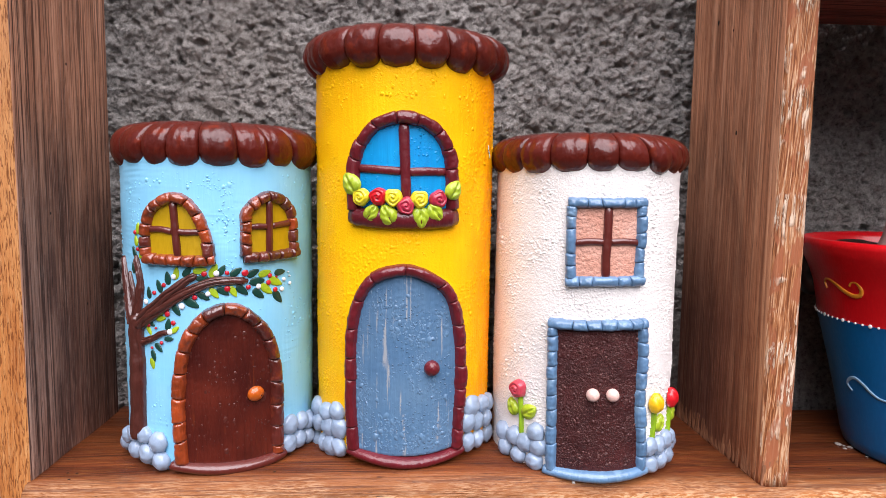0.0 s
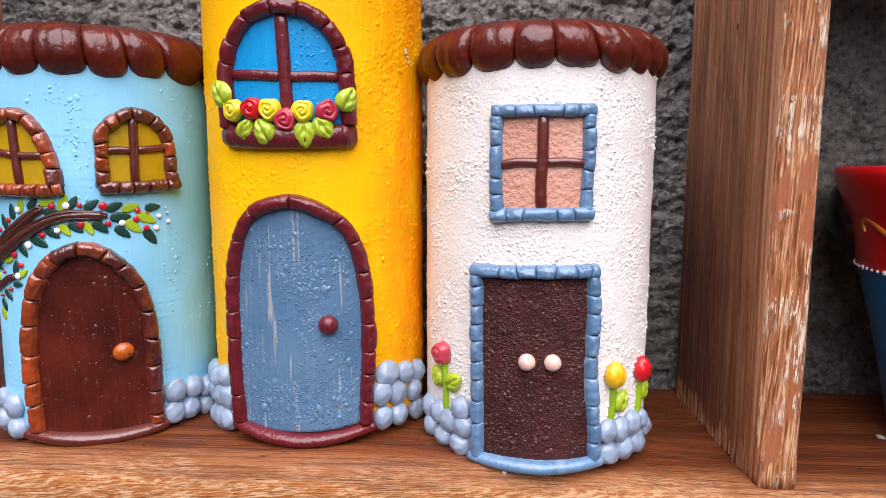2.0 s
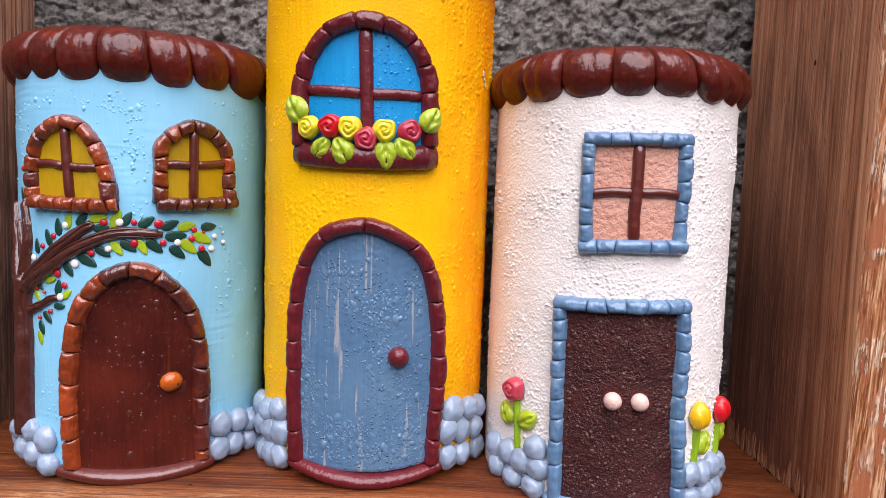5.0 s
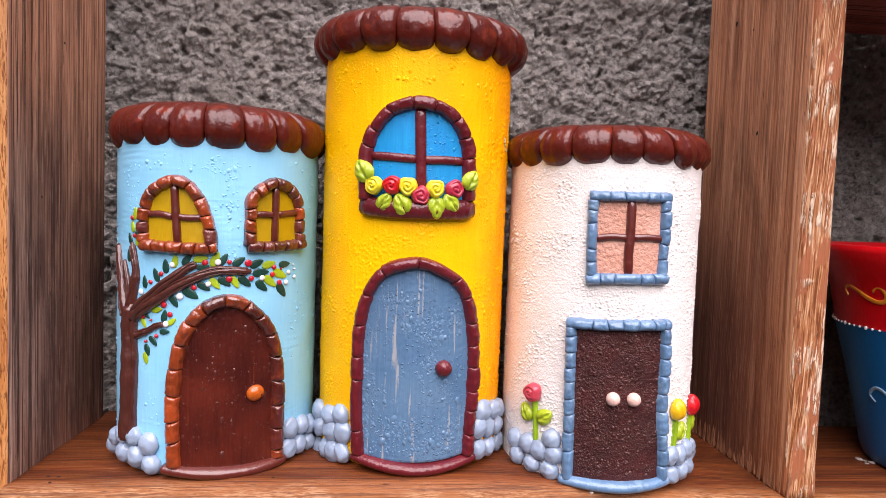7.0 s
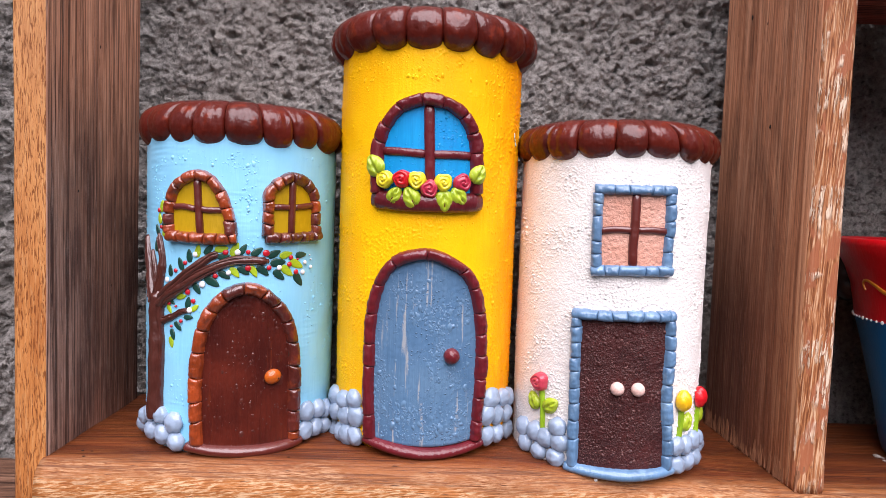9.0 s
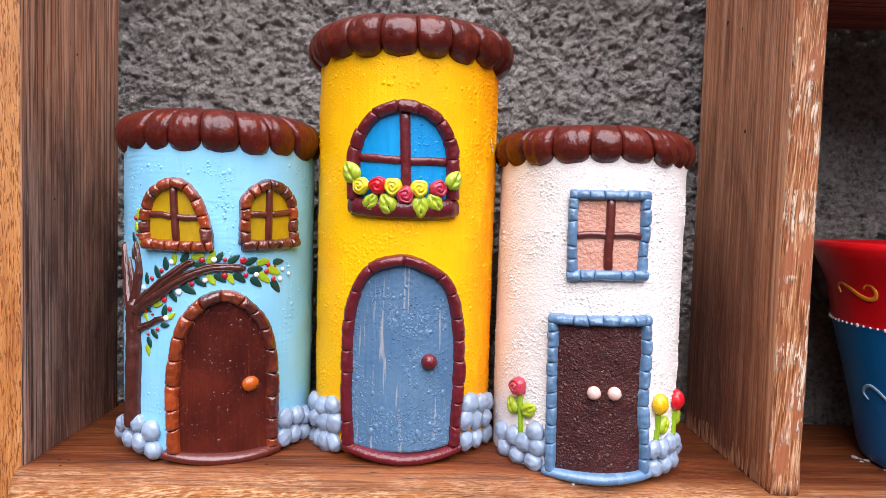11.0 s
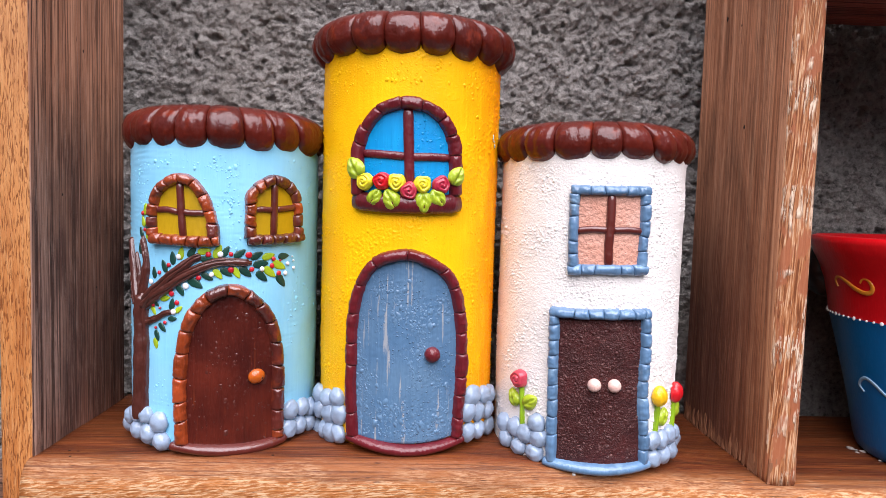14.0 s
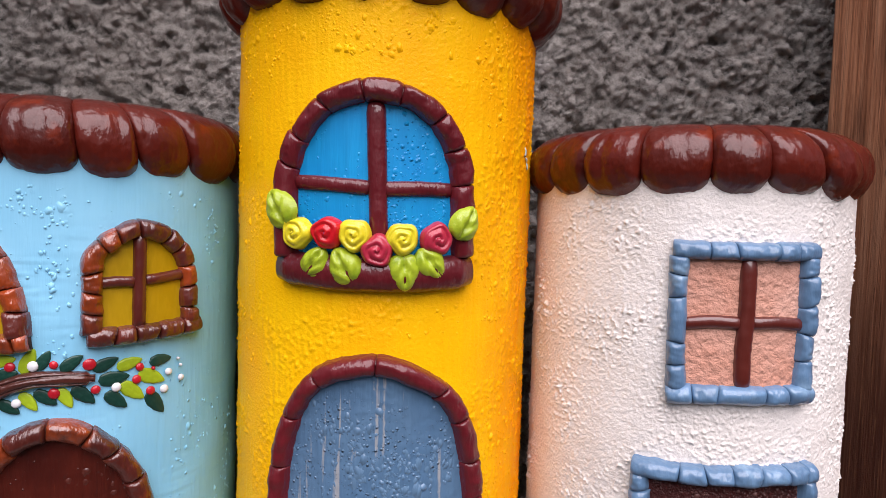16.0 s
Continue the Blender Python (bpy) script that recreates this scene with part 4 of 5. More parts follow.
def roof_rolls(tube, parent, low, top, over, seams, rest, seed):
    """A ring of fat clay rolls hanging over the rim, and a low cap inside it. seams: angles of the front joints at their top and foot; rest: rolls round the back."""
    rnd = random.Random(seed)
    joints = list(seams)
    (t0, f0), (t1, f1) = seams[0], seams[-1]
    for k in range(1, rest):
        g = k / rest
        joints.append((t1 + (t0 + 360 - t1) * g + rnd.uniform(-1, 1), f1 + (f0 + 360 - f1) * g + rnd.uniform(-1, 1)))
    joints.append((t0 + 360, f0 + 360))
    mid, half = (low + top) / 2, (top - low) / 2
    for (ta, fa), (tz, fz) in zip(joints, joints[1:]):
        fat, drop, proud = rnd.uniform(0.95, 1.06), rnd.uniform(0.90, 1.07), rnd.uniform(-0.0006, 0.0006)
        ripple = rnd.uniform(0, 30)
        bm = bmesh.new()
        rows = []
        nu, nv = 26, 36
        for i in range(nu + 1):
            c = 2 * i / nu - 1
            swell = max(0.0, 1 - abs(c) ** 4.0) ** 0.5
            row = []
            for j in range(nv):
                t = 2 * math.pi * j / nv
                ct, st = math.cos(t), math.sin(t)
                rad = 0.0125 * (0.80 + 0.20 * swell) * fat
                up = half * (0.93 + 0.07 * swell) * (1.0 if st > 0 else drop * (0.62 + 0.42 * max(0.0, 1 - abs(c) ** 2.2) ** 0.5))
                sq = 0.82
                x = rad * math.copysign(abs(ct) ** sq, ct)
                z = up * math.copysign(abs(st) ** sq, st)
                x -= 0.0022 * max(0.0, st) ** 2 + 0.0015 * max(0.0, -st) ** 2
                high = (st + 1) / 2
                a0, a1 = radians(fa + (ta - fa) * high), radians(fz + (tz - fz) * high)
                a = a0 + (a1 - a0) * (c * 1.025 + 1) / 2
                v = Vector((a * 14, t * 1.8, ripple))
                r = tube.r + over - 0.0125 + x + proud + 0.0006 * noise.noise(v) + 0.00022 * noise.noise(v * 3.3) - 0.0005 * max(0.0, noise.noise(Vector((a * 9 - t * 2, t * 5 + a * 20, ripple))) - 0.35)
                row.append((r * math.sin(a), -r * math.cos(a), mid + z))
            rows.append(row)
        vs = grid(bm, rows, close_u=True)
        bm.faces.new(vs[0][::-1])
        bm.faces.new(vs[-1])
        bmesh.ops.recalc_face_normals(bm, faces=bm.faces)
        part("roof_roll", bm, M["roof"], parent)
    bm = bmesh.new()
    rows = []
    for i in range(7):
        r = (tube.r - 0.006) * (1 - i / 6) + 0.0004
        rows.append([(r * math.sin(2 * math.pi * j / 32), -r * math.cos(2 * math.pi * j / 32), mid + half * 0.55 + 0.004 * (1 - (1 - i / 6) ** 2)) for j in range(32)])
    grid(bm, rows, close_u=True)
    bmesh.ops.recalc_face_normals(bm, faces=bm.faces)
    part("roof_cap", bm, M["roof"], parent)


STONES = [blob_mesh("stone", 0.0037, 0.0036, 0.0031, 22, 12, 0.14, s) for s in range(5)]
KNOB = blob_mesh("knob", 0.0034, 0.0034, 0.0034, 20, 12, 0.04, 3)
BERRY = blob_mesh("painted_berry", 0.0011, 0.0011, 0.0006, 10, 5)
PAINT_LEAF = leaf_mesh("painted_leaf", 0.0056, 0.0029, 0.00026, 0.12, 0.03)
CLAY_LEAF = leaf_mesh("clay_leaf", 0.0090, 0.0078, 0.0024, 0.48)
ROSE = rose_mesh("rose", 0.0040, 0.0030, 1)
TULIP = tulip_mesh("rose", 0.0034, 0.0043, 0.0034)
ROSE_B = rose_mesh("rose", 0.0040, 0.0030, 2.6, 2.0)


def own(me, material):
    """A copy of a mesh in another material."""
    c = me.copy()
    c.materials.clear()
    c.materials.append(material)
    return c


STONES = [own(s, M["stone"]) for s in STONES]


def stones(tube, parent, spots, seed, grow=1.0):
    rnd = random.Random(seed)
    for deg, mm in spots:
        mm -= 0.8 if mm < 11 else 0.2
        s = rnd.uniform(1.06, 1.22) * grow
        part_of("stone", rnd.choice(STONES), None, parent, m=tube.place(tube.u(deg), mm * 0.001, 0.0005, rnd.uniform(0, 360), (s * rnd.uniform(0.94, 1.08), s, rnd.uniform(0.92, 1.1))))


def bar(tube, spots, width, height, material, parent, name, seed=0):
    """A thin roll of clay along a line on the wall."""
    path = smooth_path(on_wall(tube, spots), 8)
    ends = len(path) - 1
    return part(name, rope(tube, path, lambda k: width * (0.80 + 0.20 * min(1.0, 14 * k, 14 * (1 - k))), lambda k: height * (0.72 + 0.28 * min(1.0, 10 * k, 10 * (1 - k))), 10, 0.035, seed + ends), material, parent)


def window(tube, parent, label, line, cuts, pane, frame_mat, bar_mat, width, height, upright, crossbars, seed, bars=(0.0031, 0.0027), name="brick", base=None, alt=None, pane_rough=0.0, dent=0.00022, notch=0.42):
    """An arched or square window laid on the wall: pane, cross bars and a frame of clay pieces. line: one round of the frame, or three (left, top, right)."""
    sides = line if isinstance(line[0], list) else [line]
    outline = line if len(sides) == 1 else sides[0] + sides[2][::-1]
    ob = part("window", panel(tube, outline, 0.0006, 0.0, 60, 60, pane_rough), pane, parent, label)
    bar(tube, upright, bars[0], 0.0023, bar_mat, ob, "mullion", seed)
    for i, spots in enumerate(crossbars):
        bar(tube, spots, bars[1], 0.0019, bar_mat, ob, "crossbar", seed + 1 + i)
    for i, (spots, marks) in enumerate(zip(sides, cuts)):
        frame_pieces(tube, spots, marks, width, height, frame_mat, ob, name, seed + 10 * i, alt if i == 0 else None, dent=dent, notch=notch)
    if base:
        frame_pieces(tube, base[0], base[1], width * 1.04, height * 1.05, frame_mat, ob, name, seed + 6, base[2] if len(base) > 2 else None, dent=dent, notch=notch)
    return ob


def door(tube, parent, label, line, cuts, sill, panel_mat, frame_mat, width, height, seed, name="brick", rough=0.0, sill_mat=None, alt=None, dent=0.00022, notch=0.42):
    """A door panel with its frame of clay pieces and a curved threshold."""
    sides = line if isinstance(line[0], list) else [line]
    outline = line if len(sides) == 1 else sides[0] + sides[2][::-1]
    ob = part("door", panel(tube, outline, 0.0008, 0.002, 60, 100, rough, seed), panel_mat, parent, label)
    for i, (spots, marks) in enumerate(zip(sides, cuts)):
        frame_pieces(tube, spots, marks, width, height, frame_mat, ob, name, seed + 10 * i, alt, dent=dent, notch=notch)
    pts = smooth_path(on_wall(tube, sill), 8)
    part("threshold", rope(tube, pts, lambda k: 0.0047 * (0.8 + 0.2 * math.sin(math.pi * k)), lambda k: 0.0046 * (0.75 + 0.25 * math.sin(math.pi * k)), 12, 0.03, seed), sill_mat or frame_mat, ob)
    return ob


def limb(tube, parent, spots, w0, w1, name, seed):
    """A tapering branch of clay with grooves scored along it."""
    path = smooth_path(on_wall(tube, spots), 9)
    rnd = random.Random(seed)
    phase, n, across = rnd.uniform(0, 6), len(path), 26
    bm = bmesh.new()
    rows = []
    for i, p in enumerate(path):
        a, b = path[max(i - 1, 0)], path[min(i + 1, n - 1)]
        t = Vector((b[0] - a[0], b[1] - a[1])).normalized()
        side = Vector((t.y, -t.x))
        k = i / (n - 1)
        w = (w0 + (w1 - w0) * k) * (1 + 0.16 * noise.noise(Vector((k * 9, seed * 3.3, 0)))) * (1.0 if k < 0.96 else 0.6)
        row = []
        for j in range(across + 1):
            g = math.pi * j / across
            o = -math.cos(g)
            score = 1 - 0.36 * max(0.0, math.sin(g * 6 + phase + 2.2 * noise.noise(Vector((k * 5, g, seed))))) ** 3
            h = 0.58 * w * math.sin(g) ** 0.7 * score + 0.0002 * noise.noise(Vector((k * 40, g * 4, seed)))
            row.append(tube.at(p[0] + side.x * o * w / 2, p[1] + side.y * o * w / 2, h if 0 < j < across else -0.0006))
        rows.append(row)
    vs = grid(bm, rows)
    bm.faces.new(vs[0][::-1])
    bm.faces.new(vs[-1])
    bmesh.ops.recalc_face_normals(bm, faces=bm.faces)
    part(name, bm, M["bark"], parent)


def blue_relief(u, z):
    """Brushed paint: broad unevenness, strokes and small blisters."""
    p = Vector((u * 1000, z * 1000, 3.0))
    stroke_ = noise.noise(Vector((p.x * 0.10, p.y * 0.9, 8))) * max(0.0, noise.noise(p * 0.05) + 0.1)
    return 0.0003 * noise.noise(p * 0.08) + 0.00022 * stroke_ + 0.0004 * max(0.0, noise.noise(p * 0.7) - 0.48)


def yellow_relief(u, z):
    """Thick paint: upright brush marks and crops of blisters, densest towards the sides."""
    p = Vector((u * 1000, z * 1000, 5.0))
    side = 0.30 * min(1.0, max(0.0, (abs(u) - 0.018) / 0.012)) * (1.0 if u > 0 else 0.45)
    crop = min(1.0, max(0.0, (noise.noise(p * 0.07) + noise.noise(p * 0.16) * 0.5 + side - 0.05) * 3.2))
    mark = noise.noise(Vector((p.x * 1.1, p.y * 0.07, 2)))
    lumps = 0.7 * max(0.0, noise.noise(p * 0.8) - 0.20) + max(0.0, noise.noise(p * 1.35 + Vector((3, 9, 0))) - 0.12)
    return 0.0003 * noise.noise(p * 0.06) + 0.00010 * mark + 0.00085 * lumps * crop


def house_base(x, y, label, nod=0.0):
    """nod: degrees by which the house leans forward."""
    h = new("clay_house")
    h.matrix_basis = pose(x, y + math.tan(radians(nod)) * 0.068, FLOOR, nod)
    tagged(h, label, "ornamental house", "clay houses on the shelf")
    return h


# sky-blue house
blue = house_base(-0.0830, 0.3318, "sky-blue clay house with brown door, two windows and painted tree", 0.6)
tb = Tube(0.0409)
house_body(tb, 0.140, board_top(-0.083) - FLOOR, M["sky_blue"], blue, blue_relief, 380, 300)
roof_rolls(tb, blue, 0.1262, 0.1470, 0.0035, [(-66, -73), (-46.5, -51), (-26.8, -30.4), (-10.3, -14.2), (4.9, 5.0), (22.7, 25.7), (38.0, 43.9), (54.6, 62.1)], 10, 11)
window(tb, blue, "ochre window with an orange-brown brick frame", [(-27.6, 92.5), (-28.0, 102.0), (-25.7, 108.7), (-20.9, 113.0), (-14.4, 115.5), (-9.9, 116.3), (-3.8, 114.9), (1.5, 110.8), (5.4, 104.7), (7.7, 98.8), (8.8, 92.5)],
       [[(-27.7, 96.2), (-27.4, 100.5), (-27.4, 105.8), (-22.1, 111.8), (-17.8, 114.7), (-10.3, 116.7), (-2.6, 114.6), (2.6, 109.4), (5.4, 103.2), (7.5, 98.5)]],
       M["ochre"], M["brick"], M["bar"], 0.0047, 0.0034, [(-10.0, 114.6), (-9.2, 104), (-8.0, 92.5)], [[(-25.0, 103.3), (-18, 103.6), (-11.0, 102.7)], [(-7.9, 102.8), (-3, 102.5), (4.0, 102.7)]], 21,
       base=([(-28.8, 91.6), (-13.3, 91.3), (-0.1, 91.0), (11.8, 91.9)], [(-20.8, 91.4), (-13.3, 91.3), (-5.6, 91.3), (1.1, 91.2), (7.7, 91.6)]), alt=(M["brick_dark"], 0.93, 1.0))
window(tb, blue, "ochre window with a dark brown brick frame", [(28.4, 92.5), (28.6, 104.6), (29.1, 110.1), (32.9, 113.6), (38.6, 116.0), (42.5, 117.0), (49.7, 115.6), (55.8, 111.8), (58.9, 106.3), (59.5, 100.7), (59.8, 93.0)],
       [[(28.4, 97.3), (28.5, 102.1), (28.5, 106.6), (30.7, 113.4), (35.5, 115.7), (42.1, 117.0), (51.0, 114.6), (55.8, 112.7), (58.9, 107.9), (59.5, 102.6), (59.3, 97.2)]],
       M["ochre"], M["brick_dark"], M["bar"], 0.0046, 0.0033, [(42.6, 115.4), (42.3, 104), (42.1, 93.6)], [[(30.5, 104.3), (35, 104.6), (41.0, 104.4)], [(44.0, 104.6), (50, 105.0), (57.5, 105.6)]], 22,
       base=([(26.8, 92.0), (43.3, 92.0), (63.4, 92.8)], [(35.0, 92.1), (40.9, 92.1), (48.0, 92.2), (56.4, 92.5)]), alt=(M["brick"], 0.10, 0.42))
bd = door(tb, blue, "dark brown arched door in an orange-brown brick surround", [(-8.7, 7.0), (-10.0, 29.3), (-8.2, 46.6), (-4.7, 57.0), (0.7, 64.2), (8.2, 69.4), (16.7, 71.4), (25.0, 69.9), (33.4, 65.0), (40.4, 57.4), (44.1, 47.3), (45.4, 34.1), (45.6, 20.0), (46.0, 6.3)],
          [[(-10.0, 16.4), (-11.0, 24.5), (-11.3, 35.0), (-10.4, 45.3), (-7.7, 54.8), (-1.7, 63.4), (5.4, 69.1), (16.4, 71.6), (26.4, 69.1), (32.9, 64.4), (39.7, 56.9), (43.9, 48.5), (44.8, 37.8), (45.0, 28.7), (45.4, 19.1), (45.0, 10.1)]],
          [(-14.6, 6.1), (1.1, 5.0), (15.4, 4.4), (29.5, 4.2), (42.5, 4.7), (50.2, 5.6)], M["door_brown"], M["brick_dark"], 0.0055, 0.0040, 23, rough=0.0002, sill_mat=M["bar"], alt=(M["brick"], 0.03, 0.45))
part_of("knob", own(KNOB, M["orange"]), None, bd, "orange knob", tb.place(tb.u(32.3), 0.0346, 0.001, 20, (1.05, 0.92, 0.72)))
# dark lump that paints the shade of a thumb dent on the knob
part_of("thumb_dent", own(KNOB, M["hole"]), None, bd, "", tb.place(tb.u(34.4), 0.0341, 0.0031, 0, (0.13, 0.15, 0.12)))
limb(tb, blue, [(-39.6, 15.1), (-39.0, 31.4), (-38.0, 46.6), (-38.6, 58), (-37.2, 68.5)], 0.0078, 0.0066, "trunk", 1)
limb(tb, blue, [(-36.0, 63.8), (-29.5, 68.4), (-21.0, 73.3), (-13.1, 78.2), (-4.4, 83.0), (1.7, 85.4)], 0.0066, 0.0026, "branch", 2)
limb(tb, blue, [(-33.5, 65.0), (-25.5, 68.8), (-18.7, 71.8), (-11.2, 75.4), (0.7, 80.0), (10.6, 82.7), (20.0, 82.8), (29.3, 82.4)], 0.0056, 0.0029, "branch", 3)
limb(tb, blue, [(-37.0, 55.4), (-30.5, 57.4), (-25.6, 58.8), (-20.4, 60.9), (-15.4, 61.8)], 0.0034, 0.0021, "branch", 4)
limb(tb, blue, [(-39.7, 65.8), (-35.5, 76.0), (-34.6, 82.1), (-38.6, 92.1)], 0.0046, 0.0026, "branch", 5)
limb(tb, blue, [(-42.1, 63.7), (-48.7, 75.8), (-56.1, 90.8)], 0.0056, 0.0024, "branch", 6)
limb(tb, blue, [(-40.2, 67.8), (-42.2, 76.9), (-46.5, 85.0)], 0.0036, 0.0018, "branch", 7)
stones(tb, blue, [(-34.6, 16.7), (-24.1, 14.9), (-32.9, 9.8), (-22.1, 7.9), (-43.8, 9.7), (-45.5, 16.0), (-54.3, 13.4), (-64, 9.0), (55.7, 16.6), (66.7, 15.6), (76.2, 13.8), (54.4, 8.7), (63.8, 8.6), (75.0, 7.1), (86, 11.0)], 31)
leaf_dark, leaf_lime = own(PAINT_LEAF, M["leaf_dark"]), own(PAINT_LEAF, M["leaf_light"])
berry_red, berry_white = own(BERRY, M["berry"]), own(BERRY, M["dot"])
DARK_LEAVES = [(-15.0, 83.9, 95, 1.0), (-3.5, 86.8, 50, 0.95), (-20.6, 80.4, 110, 1.0), (-28.1, 77.4, 95, 0.9), (4.6, 84.2, 10, 0.9), (15.1, 87.2, 60, 0.9), (22.8, 86.3, 35, 1.0), (32.4, 85.4, 25, 1.05), (34.8, 81.8, 5, 1.2), (49.7, 84.7, 5, 1.0), (35.4, 76.6, -40, 1.1), (47.9, 74.4, -55, 1.25), (26.0, 78.6, -40, 1.1), (15.5, 78.6, -35, 1.0), (5.1, 76.7, -30, 0.95), (-1.6, 73.9, -30, 1.25), (-10.3, 70.8, -55, 0.95), (-15.7, 64.9, 80, 0.9), (-15.4, 58.9, 5, 0.75), (-22.4, 54.9, -45, 0.85), (-26.3, 51.2, -70, 0.85), (-26.8, 64.5, -30, 0.6)]
LIME_LEAVES = [(-9.9, 86.0, 80, 0.95), (3.6, 87.2, 10, 1.0), (10.8, 87.1, 65, 1.1), (39.5, 84.9, 15, 1.05), (46.6, 80.9, -25, 1.25), (40.4, 78.2, -40, 1.2), (21.0, 78.3, -60, 0.95), (10.8, 77.9, -50, 0.95), (-20.2, 67.1, 10, 0.85), (-11.4, 62.9, 40, 0.75), (-28.9, 61.6, -60, 0.75), (-27.3, 47.9, -75, 0.85)]
HIGH_LEAVES = [(-36.0, 103.3, 80, 0.9, 1), (-38.1, 98.2, 100, 0.8, 1), (-33.7, 93.1, 75, 0.8, 1), (-33.8, 96.3, 60, 0.8, 0), (-40.4, 93.5, 110, 0.85, 0), (-41.6, 86.9, 95, 0.9, 0), (-36.1, 84.6, 80, 0.8, 0)]
BERRIES = [(27.7, 85.7, 1.35), (5.8, 85.9, 1.1), (17.9, 86.1, 0.9), (-17.4, 81.0, 0.9), (-24.0, 77.6, 0.85), (42.6, 83.8, 0.95), (41.6, 80.9, 1.05), (46.1, 77.6, 1.05), (29.4, 79.7, 1.0), (17.9, 79.6, 1.2), (0.4, 76.3, 1.0), (-15.7, 69.3, 1.15), (-12.2, 65.7, 1.0), (-28.9, 64.0, 0.9), (-23.6, 63.0, 0.5), (-20.1, 57.1, 0.75), (-26.9, 54.6, 0.6), (-38.1, 101.6, 0.9), (-36.0, 94.8, 0.8), (47.0, 83.0, 0.45)]
WHITE_DOTS = [(12.2, 86.0, 1.15), (-11.2, 84.6, 1.05), (52.4, 81.5, 0.85), (57.2, 79.4, 0.75), (50.8, 77.4, 1.0), (35.4, 79.7, 1.05), (7.5, 77.7, 1.0), (-7.0, 72.8, 1.3), (-14.5, 61.9, 1.15), (-30.6, 73.5, 1.1), (57.0, 82.6, 0.35), (56.0, 84.4, 0.3)]
for deg, mm, lie, size in DARK_LEAVES:
    part_of("painted_leaf", leaf_dark, None, blue, m=tb.place(tb.u(deg), mm * 0.001, 0.0003, lie - 90, (size, size, 1)))
for deg, mm, lie, size in LIME_LEAVES:
    part_of("painted_leaf", leaf_lime, None, blue, m=tb.place(tb.u(deg), mm * 0.001, 0.0003, lie - 90, (size, size, 1)))
for deg, mm, lie, size, lime in HIGH_LEAVES:
    part_of("painted_leaf", leaf_lime if lime else leaf_dark, None, blue, m=tb.place(tb.u(deg), mm * 0.001, 0.0003, lie - 90, (size, size, 1)))
for deg, mm, size in BERRIES:
    part_of("painted_berry", berry_red, None, blue, m=tb.place(tb.u(deg), mm * 0.001, 0.0004, deg * 7, (size, size * 0.95, 1)))
for deg, mm, size in WHITE_DOTS:
    part_of("painted_dot", berry_white, None, blue, m=tb.place(tb.u(deg), mm * 0.001, 0.0004, deg * 7, (size, size * 0.95, 1)))

# yellow house
yellow = house_base(0.0014, 0.3330, "tall yellow clay house with weathered blue arched door and rose window", 1.15)
ty = Tube(0.0402)
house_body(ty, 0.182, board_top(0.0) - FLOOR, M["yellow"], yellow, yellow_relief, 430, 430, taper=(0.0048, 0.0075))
roof_rolls(ty, yellow, 0.1676, 0.1876, 0.0060, [(-70, -76), (-51.5, -55.9), (-33.1, -33.2), (-15.0, -15.0), (4.2, 5.2), (21.2, 23.4), (36.3, 43.3), (54.0, 63.0)], 10, 12)
yw = window(ty, yellow, "bright blue arched window with maroon frame", [(-30.2, 112.0), (-30.8, 128.9), (-29.4, 133.9), (-25.6, 139.9), (-18.2, 146.0), (-10.6, 148.5), (-3.7, 149.8), (3.2, 149.5), (11.3, 147.6), (18.6, 143.9), (24.3, 137.3), (26.9, 130.8), (27.8, 113.0)],
            [[(-31.5, 133.9), (-27.6, 140.5), (-18.3, 147.1), (-5.4, 150.2), (6.9, 149.7), (19.8, 144.8), (24.9, 137.9), (27.2, 129.3)]],
            M["cyan_pane"], M["maroon"], M["maroon"], 0.0055, 0.0040, [(-1.3, 147.2), (-0.5, 133.9), (0.7, 113.7)], [[(-27.8, 129.3), (-15, 128.9), (-2.6, 128.3)], [(1.6, 128.1), (12, 128.4), (23.7, 128.3)]], 41, (0.0043, 0.0035), "frame_piece", dent=0.00028, notch=0.26)
part("flower_box", rope(ty, [Vector((ty.u(-33 + 64 * k / 12), 0.1098 - 0.0009 * math.sin(math.pi * k / 12))) for k in range(13)], lambda k: 0.0080 if 0 < k < 1 else 0.0066, lambda k: 0.0042 if 0 < k < 1 else 0.0030, 10, 0.03, 4), M["maroon"], yw)
for i, (deg, mm, mat) in enumerate([(-24.4, 117.8, "rose_yellow"), (-14.6, 118.1, "rose_red"), (-6.5, 117.8, "rose_yellow"), (0.2, 114.5, "rose_pink"), (7.6, 117.2, "rose_yellow"), (17.9, 117.3, "rose_pink")]):
    part_of("rose", own((ROSE, ROSE_B)[i % 2], M[mat]), None, yw, m=ty.place(ty.u(deg), mm * 0.001, 0.0028, i * 67, (0.93, 0.93, 1)))
for i, (deg, mm, turn, s) in enumerate([(-29.9, 123.3, 32, 1.08), (-18.3, 111.6, -32, 0.86), (-9.4, 111.0, 30, 1.0), (8.3, 109.8, -175, 0.98), (16.2, 111.8, 222, 0.95), (26.4, 121.1, -28, 0.95)]):
    part_of("clay_leaf", own(CLAY_LEAF, M["clay_green"]), None, yw, m=ty.place(ty.u(deg), mm * 0.001, 0.0030 if abs(deg) < 22 else 0.0041, turn, (s, s, 1)))
